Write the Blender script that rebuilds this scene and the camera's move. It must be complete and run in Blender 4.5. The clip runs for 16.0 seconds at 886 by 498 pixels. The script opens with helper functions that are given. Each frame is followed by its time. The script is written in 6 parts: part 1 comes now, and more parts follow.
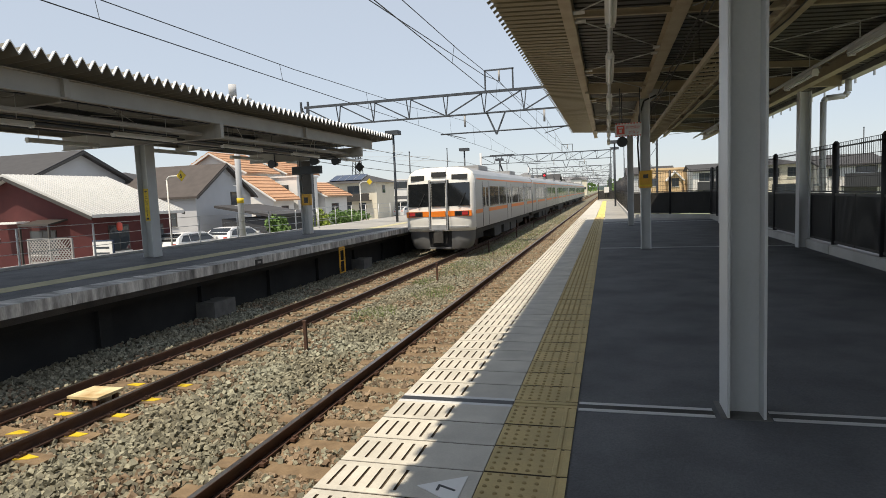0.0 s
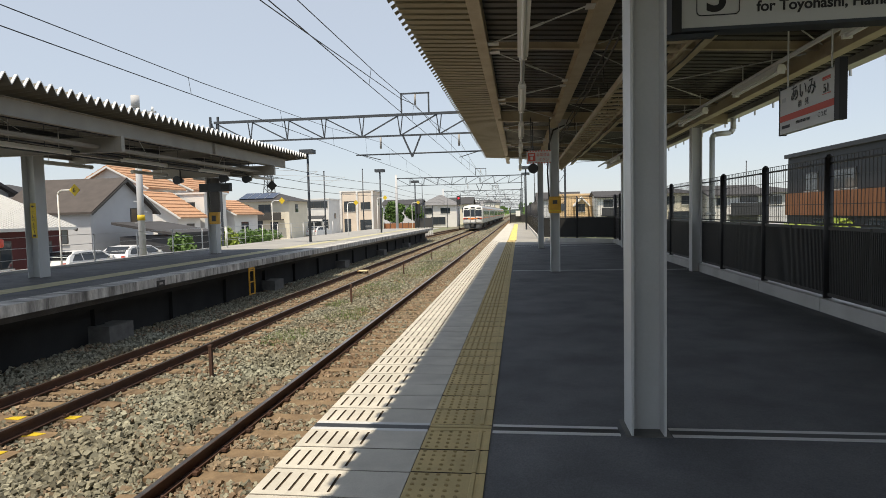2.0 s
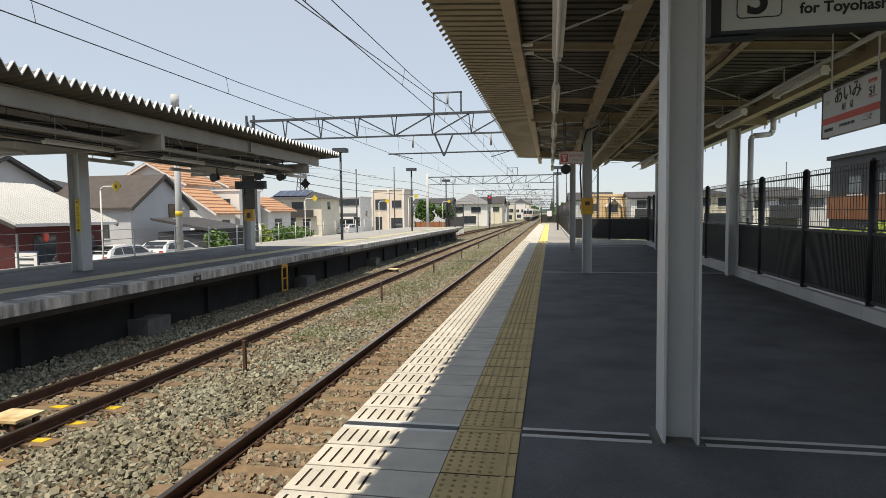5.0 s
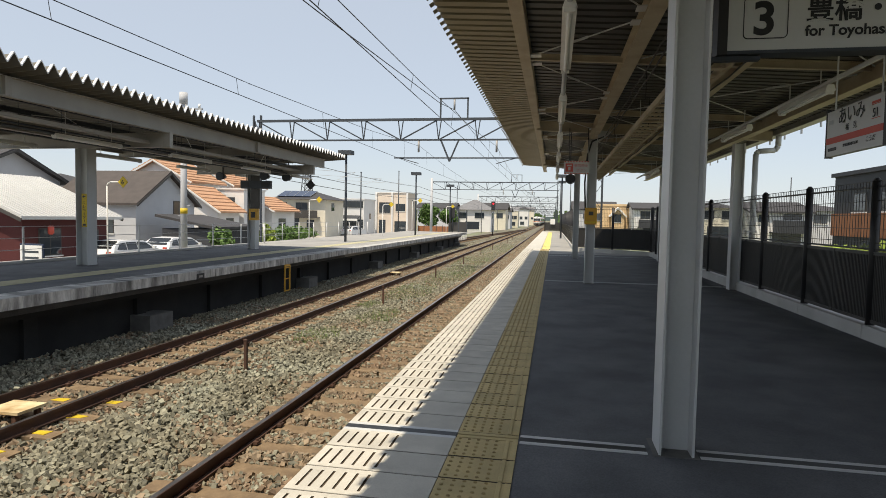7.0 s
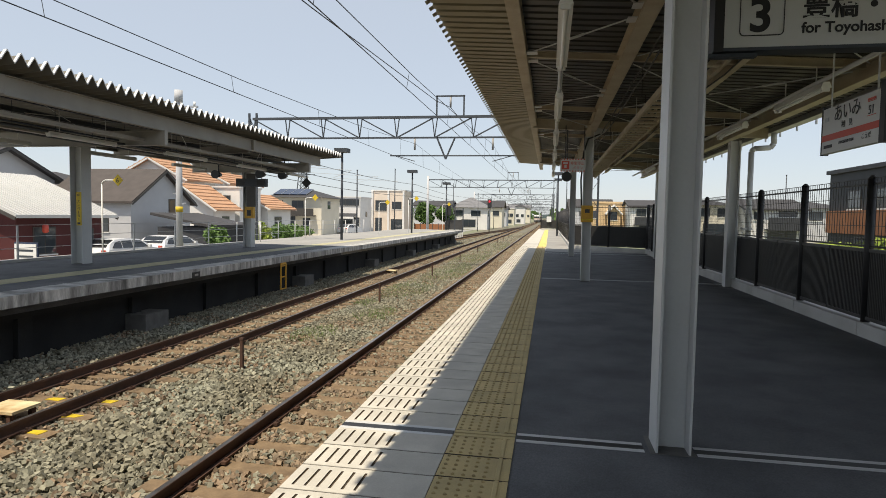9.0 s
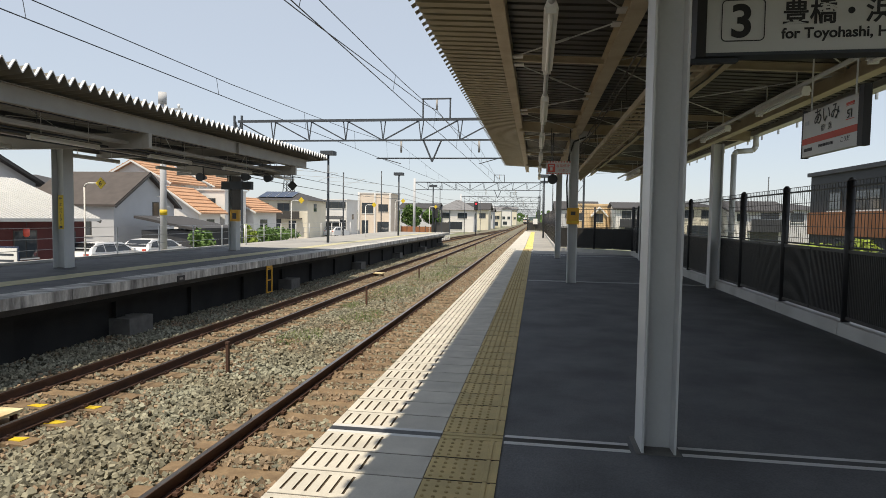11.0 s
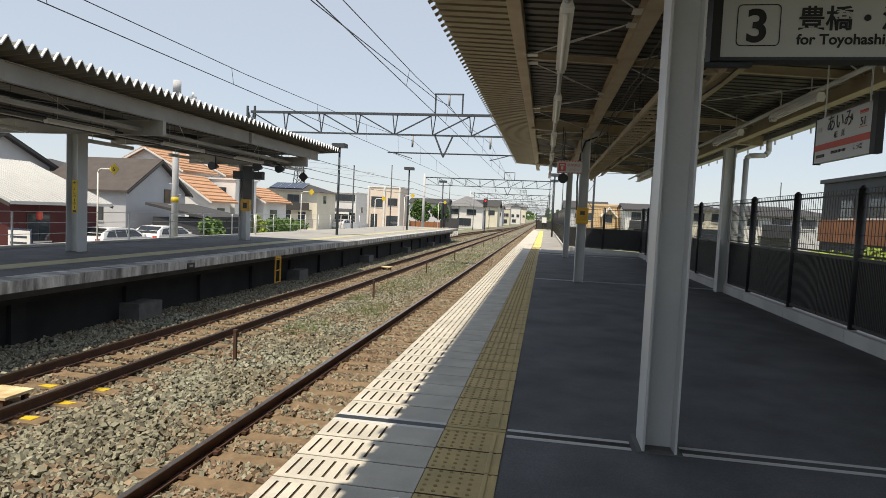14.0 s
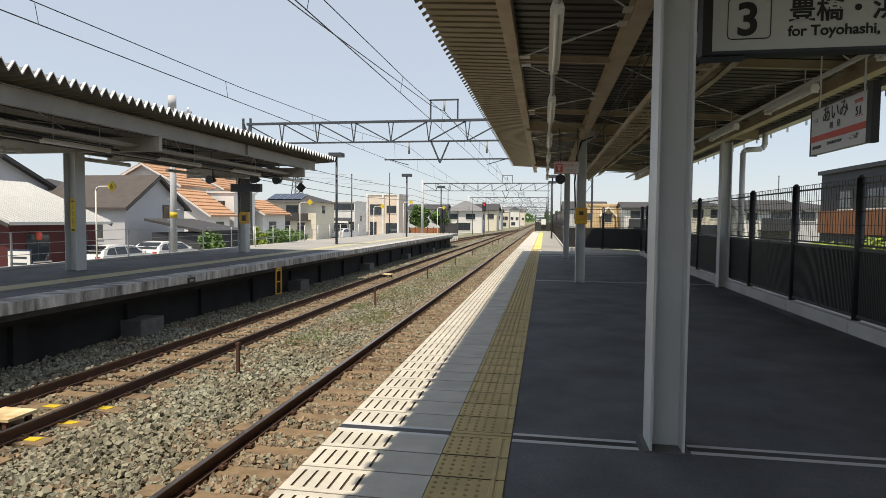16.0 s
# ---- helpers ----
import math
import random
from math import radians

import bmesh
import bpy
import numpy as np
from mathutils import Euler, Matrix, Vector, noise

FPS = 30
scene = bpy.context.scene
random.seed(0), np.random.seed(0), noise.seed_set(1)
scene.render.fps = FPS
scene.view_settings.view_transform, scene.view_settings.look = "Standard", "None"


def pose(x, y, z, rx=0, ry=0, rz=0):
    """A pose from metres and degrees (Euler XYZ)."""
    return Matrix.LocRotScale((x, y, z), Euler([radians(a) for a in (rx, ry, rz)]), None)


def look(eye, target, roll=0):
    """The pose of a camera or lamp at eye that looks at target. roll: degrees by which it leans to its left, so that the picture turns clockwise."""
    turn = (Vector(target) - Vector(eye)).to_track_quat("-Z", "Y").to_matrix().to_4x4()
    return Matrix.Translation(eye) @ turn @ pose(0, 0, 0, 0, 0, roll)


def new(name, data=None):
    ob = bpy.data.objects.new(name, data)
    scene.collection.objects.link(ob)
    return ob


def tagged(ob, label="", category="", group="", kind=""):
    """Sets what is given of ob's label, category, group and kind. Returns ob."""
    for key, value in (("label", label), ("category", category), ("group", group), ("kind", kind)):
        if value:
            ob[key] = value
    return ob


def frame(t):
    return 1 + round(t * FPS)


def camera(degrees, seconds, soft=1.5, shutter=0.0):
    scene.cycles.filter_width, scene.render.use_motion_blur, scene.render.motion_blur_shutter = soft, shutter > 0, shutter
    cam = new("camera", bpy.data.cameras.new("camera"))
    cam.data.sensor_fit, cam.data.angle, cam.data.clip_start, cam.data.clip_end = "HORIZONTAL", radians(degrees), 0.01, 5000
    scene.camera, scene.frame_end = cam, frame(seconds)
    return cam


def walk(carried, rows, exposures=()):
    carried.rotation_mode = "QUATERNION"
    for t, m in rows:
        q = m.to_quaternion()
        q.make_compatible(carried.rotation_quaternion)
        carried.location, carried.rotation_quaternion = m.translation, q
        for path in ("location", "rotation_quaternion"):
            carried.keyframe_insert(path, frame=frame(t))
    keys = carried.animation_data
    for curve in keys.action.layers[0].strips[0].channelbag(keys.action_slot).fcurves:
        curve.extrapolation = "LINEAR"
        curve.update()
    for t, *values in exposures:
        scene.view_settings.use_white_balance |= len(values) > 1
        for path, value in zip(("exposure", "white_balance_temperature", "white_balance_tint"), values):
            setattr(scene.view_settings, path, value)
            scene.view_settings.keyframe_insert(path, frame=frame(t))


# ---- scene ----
cam = camera(73.0, 16.0, soft=0.5)
PATH = [
    (0, (1.333, 0.41, 1.318), (0.799, 2.329, 1.14), -2.4),
    (0.5, (1.325, 0.406, 1.311), (0.898, 2.351, 1.116), -2.5),
    (1, (1.332, 0.398, 1.329), (1.02, 2.367, 1.173), -1.3),
    (1.5, (1.318, 0.392, 1.325), (1.045, 2.369, 1.188), -0.9),
    (2, (1.321, 0.404, 1.337), (1.067, 2.384, 1.22), -1.3),
    (2.5, (1.319, 0.408, 1.334), (1.049, 2.385, 1.205), -1.4),
    (3, (1.318, 0.42, 1.335), (1.035, 2.395, 1.206), -1.1),
    (3.5, (1.316, 0.406, 1.329), (1.027, 2.381, 1.206), -0.6),
    (4, (1.32, 0.392, 1.335), (1.028, 2.367, 1.231), 0.4),
    (4.2, (1.309, 0.388, 1.341), (0.981, 2.358, 1.234), -0.3),
    (6.3, (1.319, 0.333, 1.378), (0.953, 2.295, 1.253), -0.6),
    (6.5, (1.317, 0.32, 1.379), (0.966, 2.286, 1.261), 0.4),
    (7, (1.31, 0.319, 1.384), (0.949, 2.283, 1.28), 1.1),
    (7.5, (1.298, 0.315, 1.379), (0.934, 2.279, 1.286), 1.6),
    (8, (1.306, 0.329, 1.379), (0.978, 2.3, 1.281), 1.2),
    (8.5, (1.305, 0.32, 1.382), (0.943, 2.284, 1.281), 1.3),
    (9, (1.308, 0.332, 1.384), (0.959, 2.298, 1.273), 1.0),
    (9.5, (1.309, 0.333, 1.381), (0.979, 2.303, 1.28), 0.7),
    (9.7, (1.31, 0.334, 1.376), (1.001, 2.308, 1.283), 0.7),
    (11.8, (1.307, 0.285, 1.395), (0.997, 2.258, 1.288), 1.0),
    (12, (1.312, 0.278, 1.388), (0.99, 2.249, 1.285), 1.1),
    (12.5, (1.31, 0.278, 1.392), (0.993, 2.25, 1.277), 1.3),
    (13, (1.314, 0.279, 1.388), (1.002, 2.253, 1.295), 1.6),
    (13.5, (1.311, 0.271, 1.384), (0.984, 2.241, 1.28), 2.1),
    (14, (1.307, 0.266, 1.383), (0.976, 2.235, 1.266), 2.6),
    (14.5, (1.309, 0.266, 1.389), (0.956, 2.231, 1.272), 2.7),
    (15, (1.309, 0.27, 1.39), (0.956, 2.235, 1.273), 2.0),
    (15.5, (1.313, 0.277, 1.387), (0.978, 2.246, 1.287), 0.9),
    (16, (1.316, 0.287, 1.38), (0.983, 2.256, 1.281), 0.5),
]
walk(cam, [(t, look(eye, target, roll)) for t, eye, target, roll in PATH], [(0.0, 0.3, 6900, 10), (16.0, 0.3, 6900, 10)])

# ---- light ----
TO_SUN = Vector((-0.40, -1.62, 3.65)).normalized()
world = bpy.data.worlds.new("sky")
scene.world = world
world.use_nodes = True
wn = world.node_tree.nodes
sky = wn.new("ShaderNodeTexSky")
sky.sky_type, sky.sun_disc = "NISHITA", False
sky.sun_elevation = math.asin(TO_SUN.z)
sky.sun_rotation = math.atan2(TO_SUN.x, TO_SUN.y) % (2 * math.pi)
sky.air_density, sky.dust_density, sky.ozone_density = 1.0, 0.5, 1.5
wn["Background"].inputs["Strength"].default_value = 0.115
haze = wn.new("ShaderNodeMix")
haze.data_type = "RGBA"
haze.inputs["Factor"].default_value = 0.7
haze.inputs["B"].default_value = (4.64, 5.22, 6.12, 1)
world.node_tree.links.new(sky.outputs["Color"], haze.inputs["A"])
world.node_tree.links.new(haze.outputs["Result"], wn["Background"].inputs["Color"])
sun = new("sun", bpy.data.lights.new("sun", "SUN"))
sun.data.energy, sun.data.angle, sun.data.color = 4.2, radians(0.53), (1.0, 0.91, 0.77)
sun.matrix_world = look(TO_SUN * 60, (0, 0, 0))


# ---- materials ----
def mat(name, color, rough=0.7, metal=0.0, vary=0.12, scale=6.0, bump=0.0, fine=60.0, tint=None, random_part=0.0, emit=0.0, stain=0.0,
        streak=(1, 1, 1)):
    """A worn surface: large and fine noise over the base colour, with relief. tint: the second colour of the large noise."""
    m = bpy.data.materials.new(name)
    m.use_nodes = True
    nt = m.node_tree
    n, l = nt.nodes, nt.links
    bsdf = n["Principled BSDF"]
    bsdf.inputs["Roughness"].default_value, bsdf.inputs["Metallic"].default_value = rough, metal
    tc, info = n.new("ShaderNodeTexCoord"), n.new("ShaderNodeObjectInfo")
    off = n.new("ShaderNodeVectorMath")
    off.operation = "SCALE"
    off.inputs[0].default_value = (37.0, 53.0, 29.0)
    l.new(info.outputs["Random"], off.inputs["Scale"])
    add = n.new("ShaderNodeVectorMath")
    l.new(tc.outputs["Object"], add.inputs[0])
    l.new(off.outputs[0], add.inputs[1])
    mul = n.new("ShaderNodeVectorMath")
    mul.operation = "MULTIPLY"
    mul.inputs[1].default_value = streak
    l.new(add.outputs[0], mul.inputs[0])
    big, small = n.new("ShaderNodeTexNoise"), n.new("ShaderNodeTexNoise")
    for node, s, d in ((big, scale, 4.0), (small, fine, 3.0)):
        node.inputs["Scale"].default_value, node.inputs["Detail"].default_value = s, d
        l.new(mul.outputs[0], node.inputs["Vector"])
    ramp = n.new("ShaderNodeMapRange")
    ramp.inputs["From Min"].default_value, ramp.inputs["From Max"].default_value = 0.3, 0.7
    l.new(big.outputs["Fac"], ramp.inputs["Value"])
    mix = n.new("ShaderNodeMix")
    mix.data_type = "RGBA"
    other = tint or [c * (1 - 2 * vary) for c in color]
    mix.inputs["A"].default_value, mix.inputs["B"].default_value = (*color, 1), (*other, 1)
    l.new(ramp.outputs["Result"], mix.inputs["Factor"])
    grain = n.new("ShaderNodeMapRange")
    grain.inputs["To Min"].default_value, grain.inputs["To Max"].default_value = 1 - vary, 1 + vary
    l.new(small.outputs["Fac"], grain.inputs["Value"])
    last = grain.outputs["Result"]
    if random_part:
        rp = n.new("ShaderNodeMapRange")
        rp.inputs["To Min"].default_value, rp.inputs["To Max"].default_value = 1 - random_part, 1 + random_part
        geo = n.new("ShaderNodeNewGeometry")
        mm = n.new("ShaderNodeMath")
        mm.operation = "ADD"
        l.new(info.outputs["Random"], mm.inputs[0])
        l.new(geo.outputs["Random Per Island"], mm.inputs[1])
        fr = n.new("ShaderNodeMath")
        fr.operation = "FRACT"
        l.new(mm.outputs[0], fr.inputs[0])
        l.new(fr.outputs[0], rp.inputs["Value"])
        m2 = n.new("ShaderNodeMath")
        m2.operation = "MULTIPLY"
        l.new(last, m2.inputs[0])
        l.new(rp.outputs["Result"], m2.inputs[1])
        last = m2.outputs[0]
    val = n.new("ShaderNodeVectorMath")
    val.operation = "SCALE"
    l.new(mix.outputs["Result"], val.inputs[0])
    l.new(last, val.inputs["Scale"])
    l.new(val.outputs[0], bsdf.inputs["Base Color"])
    if bump:
        b = n.new("ShaderNodeBump")
        b.inputs["Strength"].default_value, b.inputs["Distance"].default_value = min(1.0, bump), 0.01
        l.new(small.outputs["Fac"], b.inputs["Height"])
        l.new(b.outputs["Normal"], bsdf.inputs["Normal"])
    if emit:
        bsdf.inputs["Emission Color"].default_value = (*color, 1)
        bsdf.inputs["Emission Strength"].default_value = emit
    return m


def glass_mat(name, color=(0.02, 0.025, 0.03), rough=0.05):
    m = bpy.data.materials.new(name)
    m.use_nodes = True
    b = m.node_tree.nodes["Principled BSDF"]
    b.inputs["Base Color"].default_value = (*color, 1)
    b.inputs["Roughness"].default_value = rough
    b.inputs["Specular IOR Level"].default_value = 0.8
    return m


M = dict(
    asphalt=mat("asphalt", (0.132, 0.136, 0.142), 0.78, vary=0.42, scale=1.9, fine=90, bump=0.6, tint=(0.07, 0.074, 0.08)),
    asphalt_old=mat("asphalt_old", (0.34, 0.33, 0.31), 0.9, vary=0.12, scale=0.9, fine=160, bump=0.3, tint=(0.27, 0.265, 0.25)),
    coping=mat("coping", (0.6, 0.57, 0.5), 0.8, vary=0.13, scale=3.4, fine=120, bump=0.2, tint=(0.44, 0.42, 0.37), random_part=0.05),
    slot=mat("slot_dirt", (0.1, 0.075, 0.05), 0.95, vary=0.2),
    tactile=mat("tactile_yellow", (0.56, 0.43, 0.2), 0.75, vary=0.14, scale=5, fine=90, bump=0.1, tint=(0.44, 0.35, 0.17), random_part=0.06),
    tactile_pale=mat("tactile_faded", (0.5, 0.46, 0.28), 0.8, vary=0.14, scale=4, fine=60, tint=(0.36, 0.34, 0.22)),
    # dots coloured darker than their tile to draw the shade on their sides
    tactile_dot_shade=mat("tactile_shaded_dots", (0.42, 0.31, 0.135), 0.8, vary=0.2, scale=8),
    beacon=mat("cream_board", (0.72, 0.64, 0.4), 0.8, vary=0.12, scale=4, fine=30, tint=(0.42, 0.27, 0.12)),
    mortar=mat("mortar", (0.17, 0.165, 0.155), 0.9, vary=0.15, scale=6, fine=60, bump=0.3),
    amber=mat("amber_paint", (0.68, 0.37, 0.04), 0.55, vary=0.1, scale=6),
    tactile_new=mat("tactile_bright", (0.76, 0.66, 0.22), 0.7, vary=0.08, scale=5, fine=90),
    concrete=mat("concrete", (0.54, 0.53, 0.505), 0.9, vary=0.12, scale=1.6, fine=70, bump=0.25, tint=(0.42, 0.41, 0.385)),
    fascia=mat("stained_concrete", (0.62, 0.61, 0.58), 0.9, vary=0.4, scale=2.4, fine=24, bump=0.4, tint=(0.13, 0.128, 0.122), streak=(0.8, 2.6, 0.55), random_part=0.12),
    # near-black base: the shade beneath the platforms is put into this concrete's colour
    shade_conc=mat("shaded_concrete", (0.034, 0.035, 0.035), 0.9, vary=0.25, scale=1.2, fine=40, tint=(0.018, 0.019, 0.02)),
    steel=mat("painted_steel", (0.59, 0.6, 0.595), 0.45, vary=0.05, scale=1.5, fine=50, tint=(0.52, 0.53, 0.525)),
    steel_old=mat("weathered_grey_paint", (0.36, 0.345, 0.31), 0.55, vary=0.08, scale=1.5, fine=50, tint=(0.29, 0.275, 0.245)),
    beam=mat("cream_steel", (0.5, 0.44, 0.32), 0.55, vary=0.1, scale=2.5, fine=60, tint=(0.38, 0.3, 0.2)),
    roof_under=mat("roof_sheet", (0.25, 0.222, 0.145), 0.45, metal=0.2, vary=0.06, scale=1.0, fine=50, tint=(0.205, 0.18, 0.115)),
    # darker colour for the inner roof sheet carries the shade behind the edge beam
    roof_inner=mat("shaded_roof_sheet", (0.066, 0.061, 0.052), 0.5, vary=0.1, scale=1.0, fine=50, tint=(0.05, 0.046, 0.04)),
    roof_left=mat("roof_sheet_left", (0.19, 0.175, 0.14), 0.5, metal=0.2, vary=0.06, scale=1.0, fine=50),
    galv=mat("galvanised", (0.5, 0.51, 0.52), 0.45, metal=0.6, vary=0.1, scale=4, fine=50),
    mast=mat("mast_grey", (0.058, 0.068, 0.082), 0.6, metal=0.2, vary=0.1, scale=2, fine=40),
    black=mat("black_paint", (0.025, 0.026, 0.028), 0.5, vary=0.1, scale=4),
    fence=mat("fence_dark_brown", (0.018, 0.017, 0.018), 0.5, metal=0.0, vary=0.1, scale=3),
    panel=mat("fence_panel", (0.055, 0.054, 0.053), 0.5, metal=0.0, vary=0.1, scale=2),
    rail=mat("rusty_rail", (0.11, 0.055, 0.035), 0.8, metal=0.2, vary=0.2, scale=4, fine=50, bump=0.2, tint=(0.07, 0.04, 0.03)),
    railhead=mat("worn_rail_head", (0.35, 0.33, 0.31), 0.3, metal=0.9, vary=0.1, scale=6, tint=(0.22, 0.19, 0.17)),
    sleeper=mat("rust_stained_sleeper", (0.235, 0.165, 0.095), 0.9, vary=0.28, scale=5, fine=45, bump=0.5, tint=(0.14, 0.095, 0.055), random_part=0.1),
    ballast=mat("ballast_bed", (0.125, 0.125, 0.092), 0.95, vary=0.3, scale=1.2, fine=14, bump=1.0, tint=(0.17, 0.145, 0.1)),
    stone=mat("ballast_stone", (0.235, 0.235, 0.18), 0.9, vary=0.25, scale=0.7, fine=40, tint=(0.2, 0.175, 0.12), random_part=0.48),
    stone_rust=mat("rusty_stone", (0.2, 0.135, 0.085), 0.9, vary=0.2, scale=0.9, fine=40, tint=(0.24, 0.19, 0.13), random_part=0.45),
    cable=mat("cable_black", (0.02, 0.02, 0.02), 0.6),
    wire=mat("copper_wire", (0.05, 0.055, 0.06), 0.5),
    insul=mat("insulator_grey", (0.35, 0.34, 0.33), 0.5),
    white=mat("white_paint", (0.78, 0.78, 0.76), 0.6, vary=0.04, scale=1.0, fine=40),
    yellow=mat("yellow_paint", (0.72, 0.52, 0.03), 0.6, vary=0.14, scale=6),
    orange=mat("train_orange", (0.85, 0.22, 0.02), 0.4, vary=0.02),
    train_white=mat("train_white", (0.8, 0.79, 0.75), 0.35, vary=0.03, scale=1.0),
    stainless=mat("stainless", (0.47, 0.465, 0.46), 0.38, metal=0.55, vary=0.05, scale=1.0, fine=30, streak=(1, 0.15, 1)),
    train_roof=mat("train_roof_grey", (0.35, 0.35, 0.35), 0.7, vary=0.1, scale=1.5),
    under=mat("underframe", (0.06, 0.058, 0.055), 0.85, vary=0.2, scale=3),
    skirt=mat("skirt_grey", (0.15, 0.155, 0.16), 0.5, vary=0.05, scale=2),
    red=mat("red_paint", (0.65, 0.03, 0.03), 0.5, vary=0.05),
    red_light=mat("red_light", (0.8, 0.03, 0.05), 0.4, emit=0.6),
    tail=mat("tail_lamp", (0.35, 0.02, 0.02), 0.3, emit=0.25),
    lamp=mat("lamp_tube", (0.85, 0.85, 0.82), 0.4, vary=0.02),
    signface=mat("sign_face", (0.58, 0.585, 0.57), 0.4, vary=0.02, scale=1.0),
    ink=mat("sign_ink", (0.012, 0.012, 0.014), 0.5, vary=0.0),
    sign_red=mat("sign_red", (0.6, 0.09, 0.06), 0.5, vary=0.03),
    wall_white=mat("wall_white", (0.74, 0.73, 0.71), 0.85, vary=0.05, scale=0.8, fine=30, bump=0.1),
    wall_grey=mat("wall_grey", (0.52, 0.53, 0.55), 0.85, vary=0.05, scale=0.8, fine=30, bump=0.1),
    wall_beige=mat("wall_beige", (0.72, 0.62, 0.52), 0.85, vary=0.05, scale=0.8, fine=30),
    wall_cream=mat("wall_cream", (0.72, 0.67, 0.55), 0.85, vary=0.05, scale=0.8, fine=30),
    wall_red=mat("wall_red_brown", (0.082, 0.016, 0.016), 0.8, vary=0.1, scale=1.5, fine=30),
    wall_dark=mat("wall_dark", (0.04, 0.043, 0.05), 0.7, vary=0.1, scale=1.5, fine=30),
    wall_wood=mat("wall_wood", (0.32, 0.13, 0.055), 0.7, vary=0.15, scale=3, fine=20, streak=(1, 1, 0.1)),
    wall_yellow=mat("wall_yellow_brick", (0.66, 0.48, 0.28), 0.85, vary=0.1, scale=1.0, fine=20),
    roof_tile=mat("roof_orange_tile", (0.56, 0.33, 0.2), 0.8, vary=0.2, scale=3, fine=14, bump=0.4, tint=(0.46, 0.25, 0.14), random_part=0.2),
    roof_dark=mat("roof_dark_slate", (0.055, 0.053, 0.055), 0.75, vary=0.12, scale=2, fine=20),
    roof_brown=mat("roof_brown_slate", (0.085, 0.072, 0.066), 0.85, vary=0.12, scale=2, fine=20),
    roof_grey=mat("roof_grey_slate", (0.2, 0.2, 0.21), 0.75, vary=0.12, scale=2, fine=20),
    roof_white=mat("roof_white_sheet", (0.56, 0.56, 0.545), 0.5, vary=0.05, scale=1.0, fine=20),
    solar=mat("solar_panel", (0.03, 0.045, 0.09), 0.2, vary=0.1),
    glass=glass_mat("window_glass", (0.04, 0.05, 0.06)),
    train_glass=glass_mat("train_glass", (0.012, 0.014, 0.016), 0.06),
    frame_dark=mat("frame_dark", (0.06, 0.055, 0.05), 0.5),
    frame_white=mat("frame_white", (0.7, 0.7, 0.68), 0.5, vary=0.03),
    leaf=mat("leaf", (0.09, 0.17, 0.03), 0.7, vary=0.25, scale=3, fine=10, tint=(0.05, 0.1, 0.02), random_part=0.4),
    leaf_bright=mat("leaf_bright", (0.22, 0.3, 0.03), 0.7, vary=0.25, scale=3, fine=10, random_part=0.35),
    grass=mat("grass", (0.12, 0.19, 0.05), 0.8, vary=0.3, scale=2, fine=20, tint=(0.16, 0.17, 0.08), random_part=0.3),
    bark=mat("bark", (0.12, 0.08, 0.05), 0.9, vary=0.2),
    soil=mat("ground_soil", (0.24, 0.22, 0.17), 0.95, vary=0.2, scale=0.15, fine=4, tint=(0.14, 0.17, 0.08)),
    car_white=mat("car_white", (0.75, 0.76, 0.77), 0.25, vary=0.02),
    car_red=mat("car_red", (0.6, 0.03, 0.05), 0.25, vary=0.02),
    tyre=mat("tyre", (0.02, 0.02, 0.02), 0.8),
    hill=mat("far_hill", (0.14, 0.19, 0.2), 0.9, vary=0.2, scale=0.01, fine=0.1),
)


# ---- building helpers ----
def box(bm, x0, x1, y0, y1, z0, z1, mi=0):
    v = [bm.verts.new((x, y, z)) for z in (z0, z1) for x, y in ((x0, y0), (x1, y0), (x1, y1), (x0, y1))]
    for f in ((3, 2, 1, 0), (4, 5, 6, 7), (0, 1, 5, 4), (1, 2, 6, 5), (2, 3, 7, 6), (3, 0, 4, 7)):
        bm.faces.new([v[i] for i in f]).material_index = mi
    return bm


def beamx(bm, p, q, w, h=None, mi=0):
    """A bar of w by h between two points."""
    p, q, h = Vector(p), Vector(q), h or w
    d = (q - p).normalized()
    up = Vector((0, 0, 1)) if abs(d.z) < 0.95 else Vector((0, 1, 0))
    s = d.cross(up).normalized() * w / 2
    u = s.cross(d).normalized() * h / 2
    v = [bm.verts.new(c + a * s + b * u) for c in (p, q) for a, b in ((-1, -1), (1, -1), (1, 1), (-1, 1))]
    for f in ((0, 1, 2, 3), (7, 6, 5, 4), (0, 4, 5, 1), (1, 5, 6, 2), (2, 6, 7, 3), (3, 7, 4, 0)):
        bm.faces.new([v[i] for i in f]).material_index = mi
    return bm


def tube(bm, p, q, r0, r1=None, n=12, mi=0, cap=True):
    p, q, r1 = Vector(p), Vector(q), r0 if r1 is None else r1
    d = (q - p).normalized()
    s = d.orthogonal().normalized()
    u = d.cross(s)
    ring = [[bm.verts.new(c + r * (math.cos(2 * math.pi * i / n) * s + math.sin(2 * math.pi * i / n) * u)) for i in range(n)]
            for c, r in ((p, r0), (q, r1))]
    for i in range(n):
        f = bm.faces.new((ring[0][i], ring[0][(i + 1) % n], ring[1][(i + 1) % n], ring[1][i]))
        f.smooth, f.material_index = n > 6, mi
    if cap:
        bm.faces.new(ring[0][::-1]).material_index = mi
        bm.faces.new(ring[1]).material_index = mi
    return bm


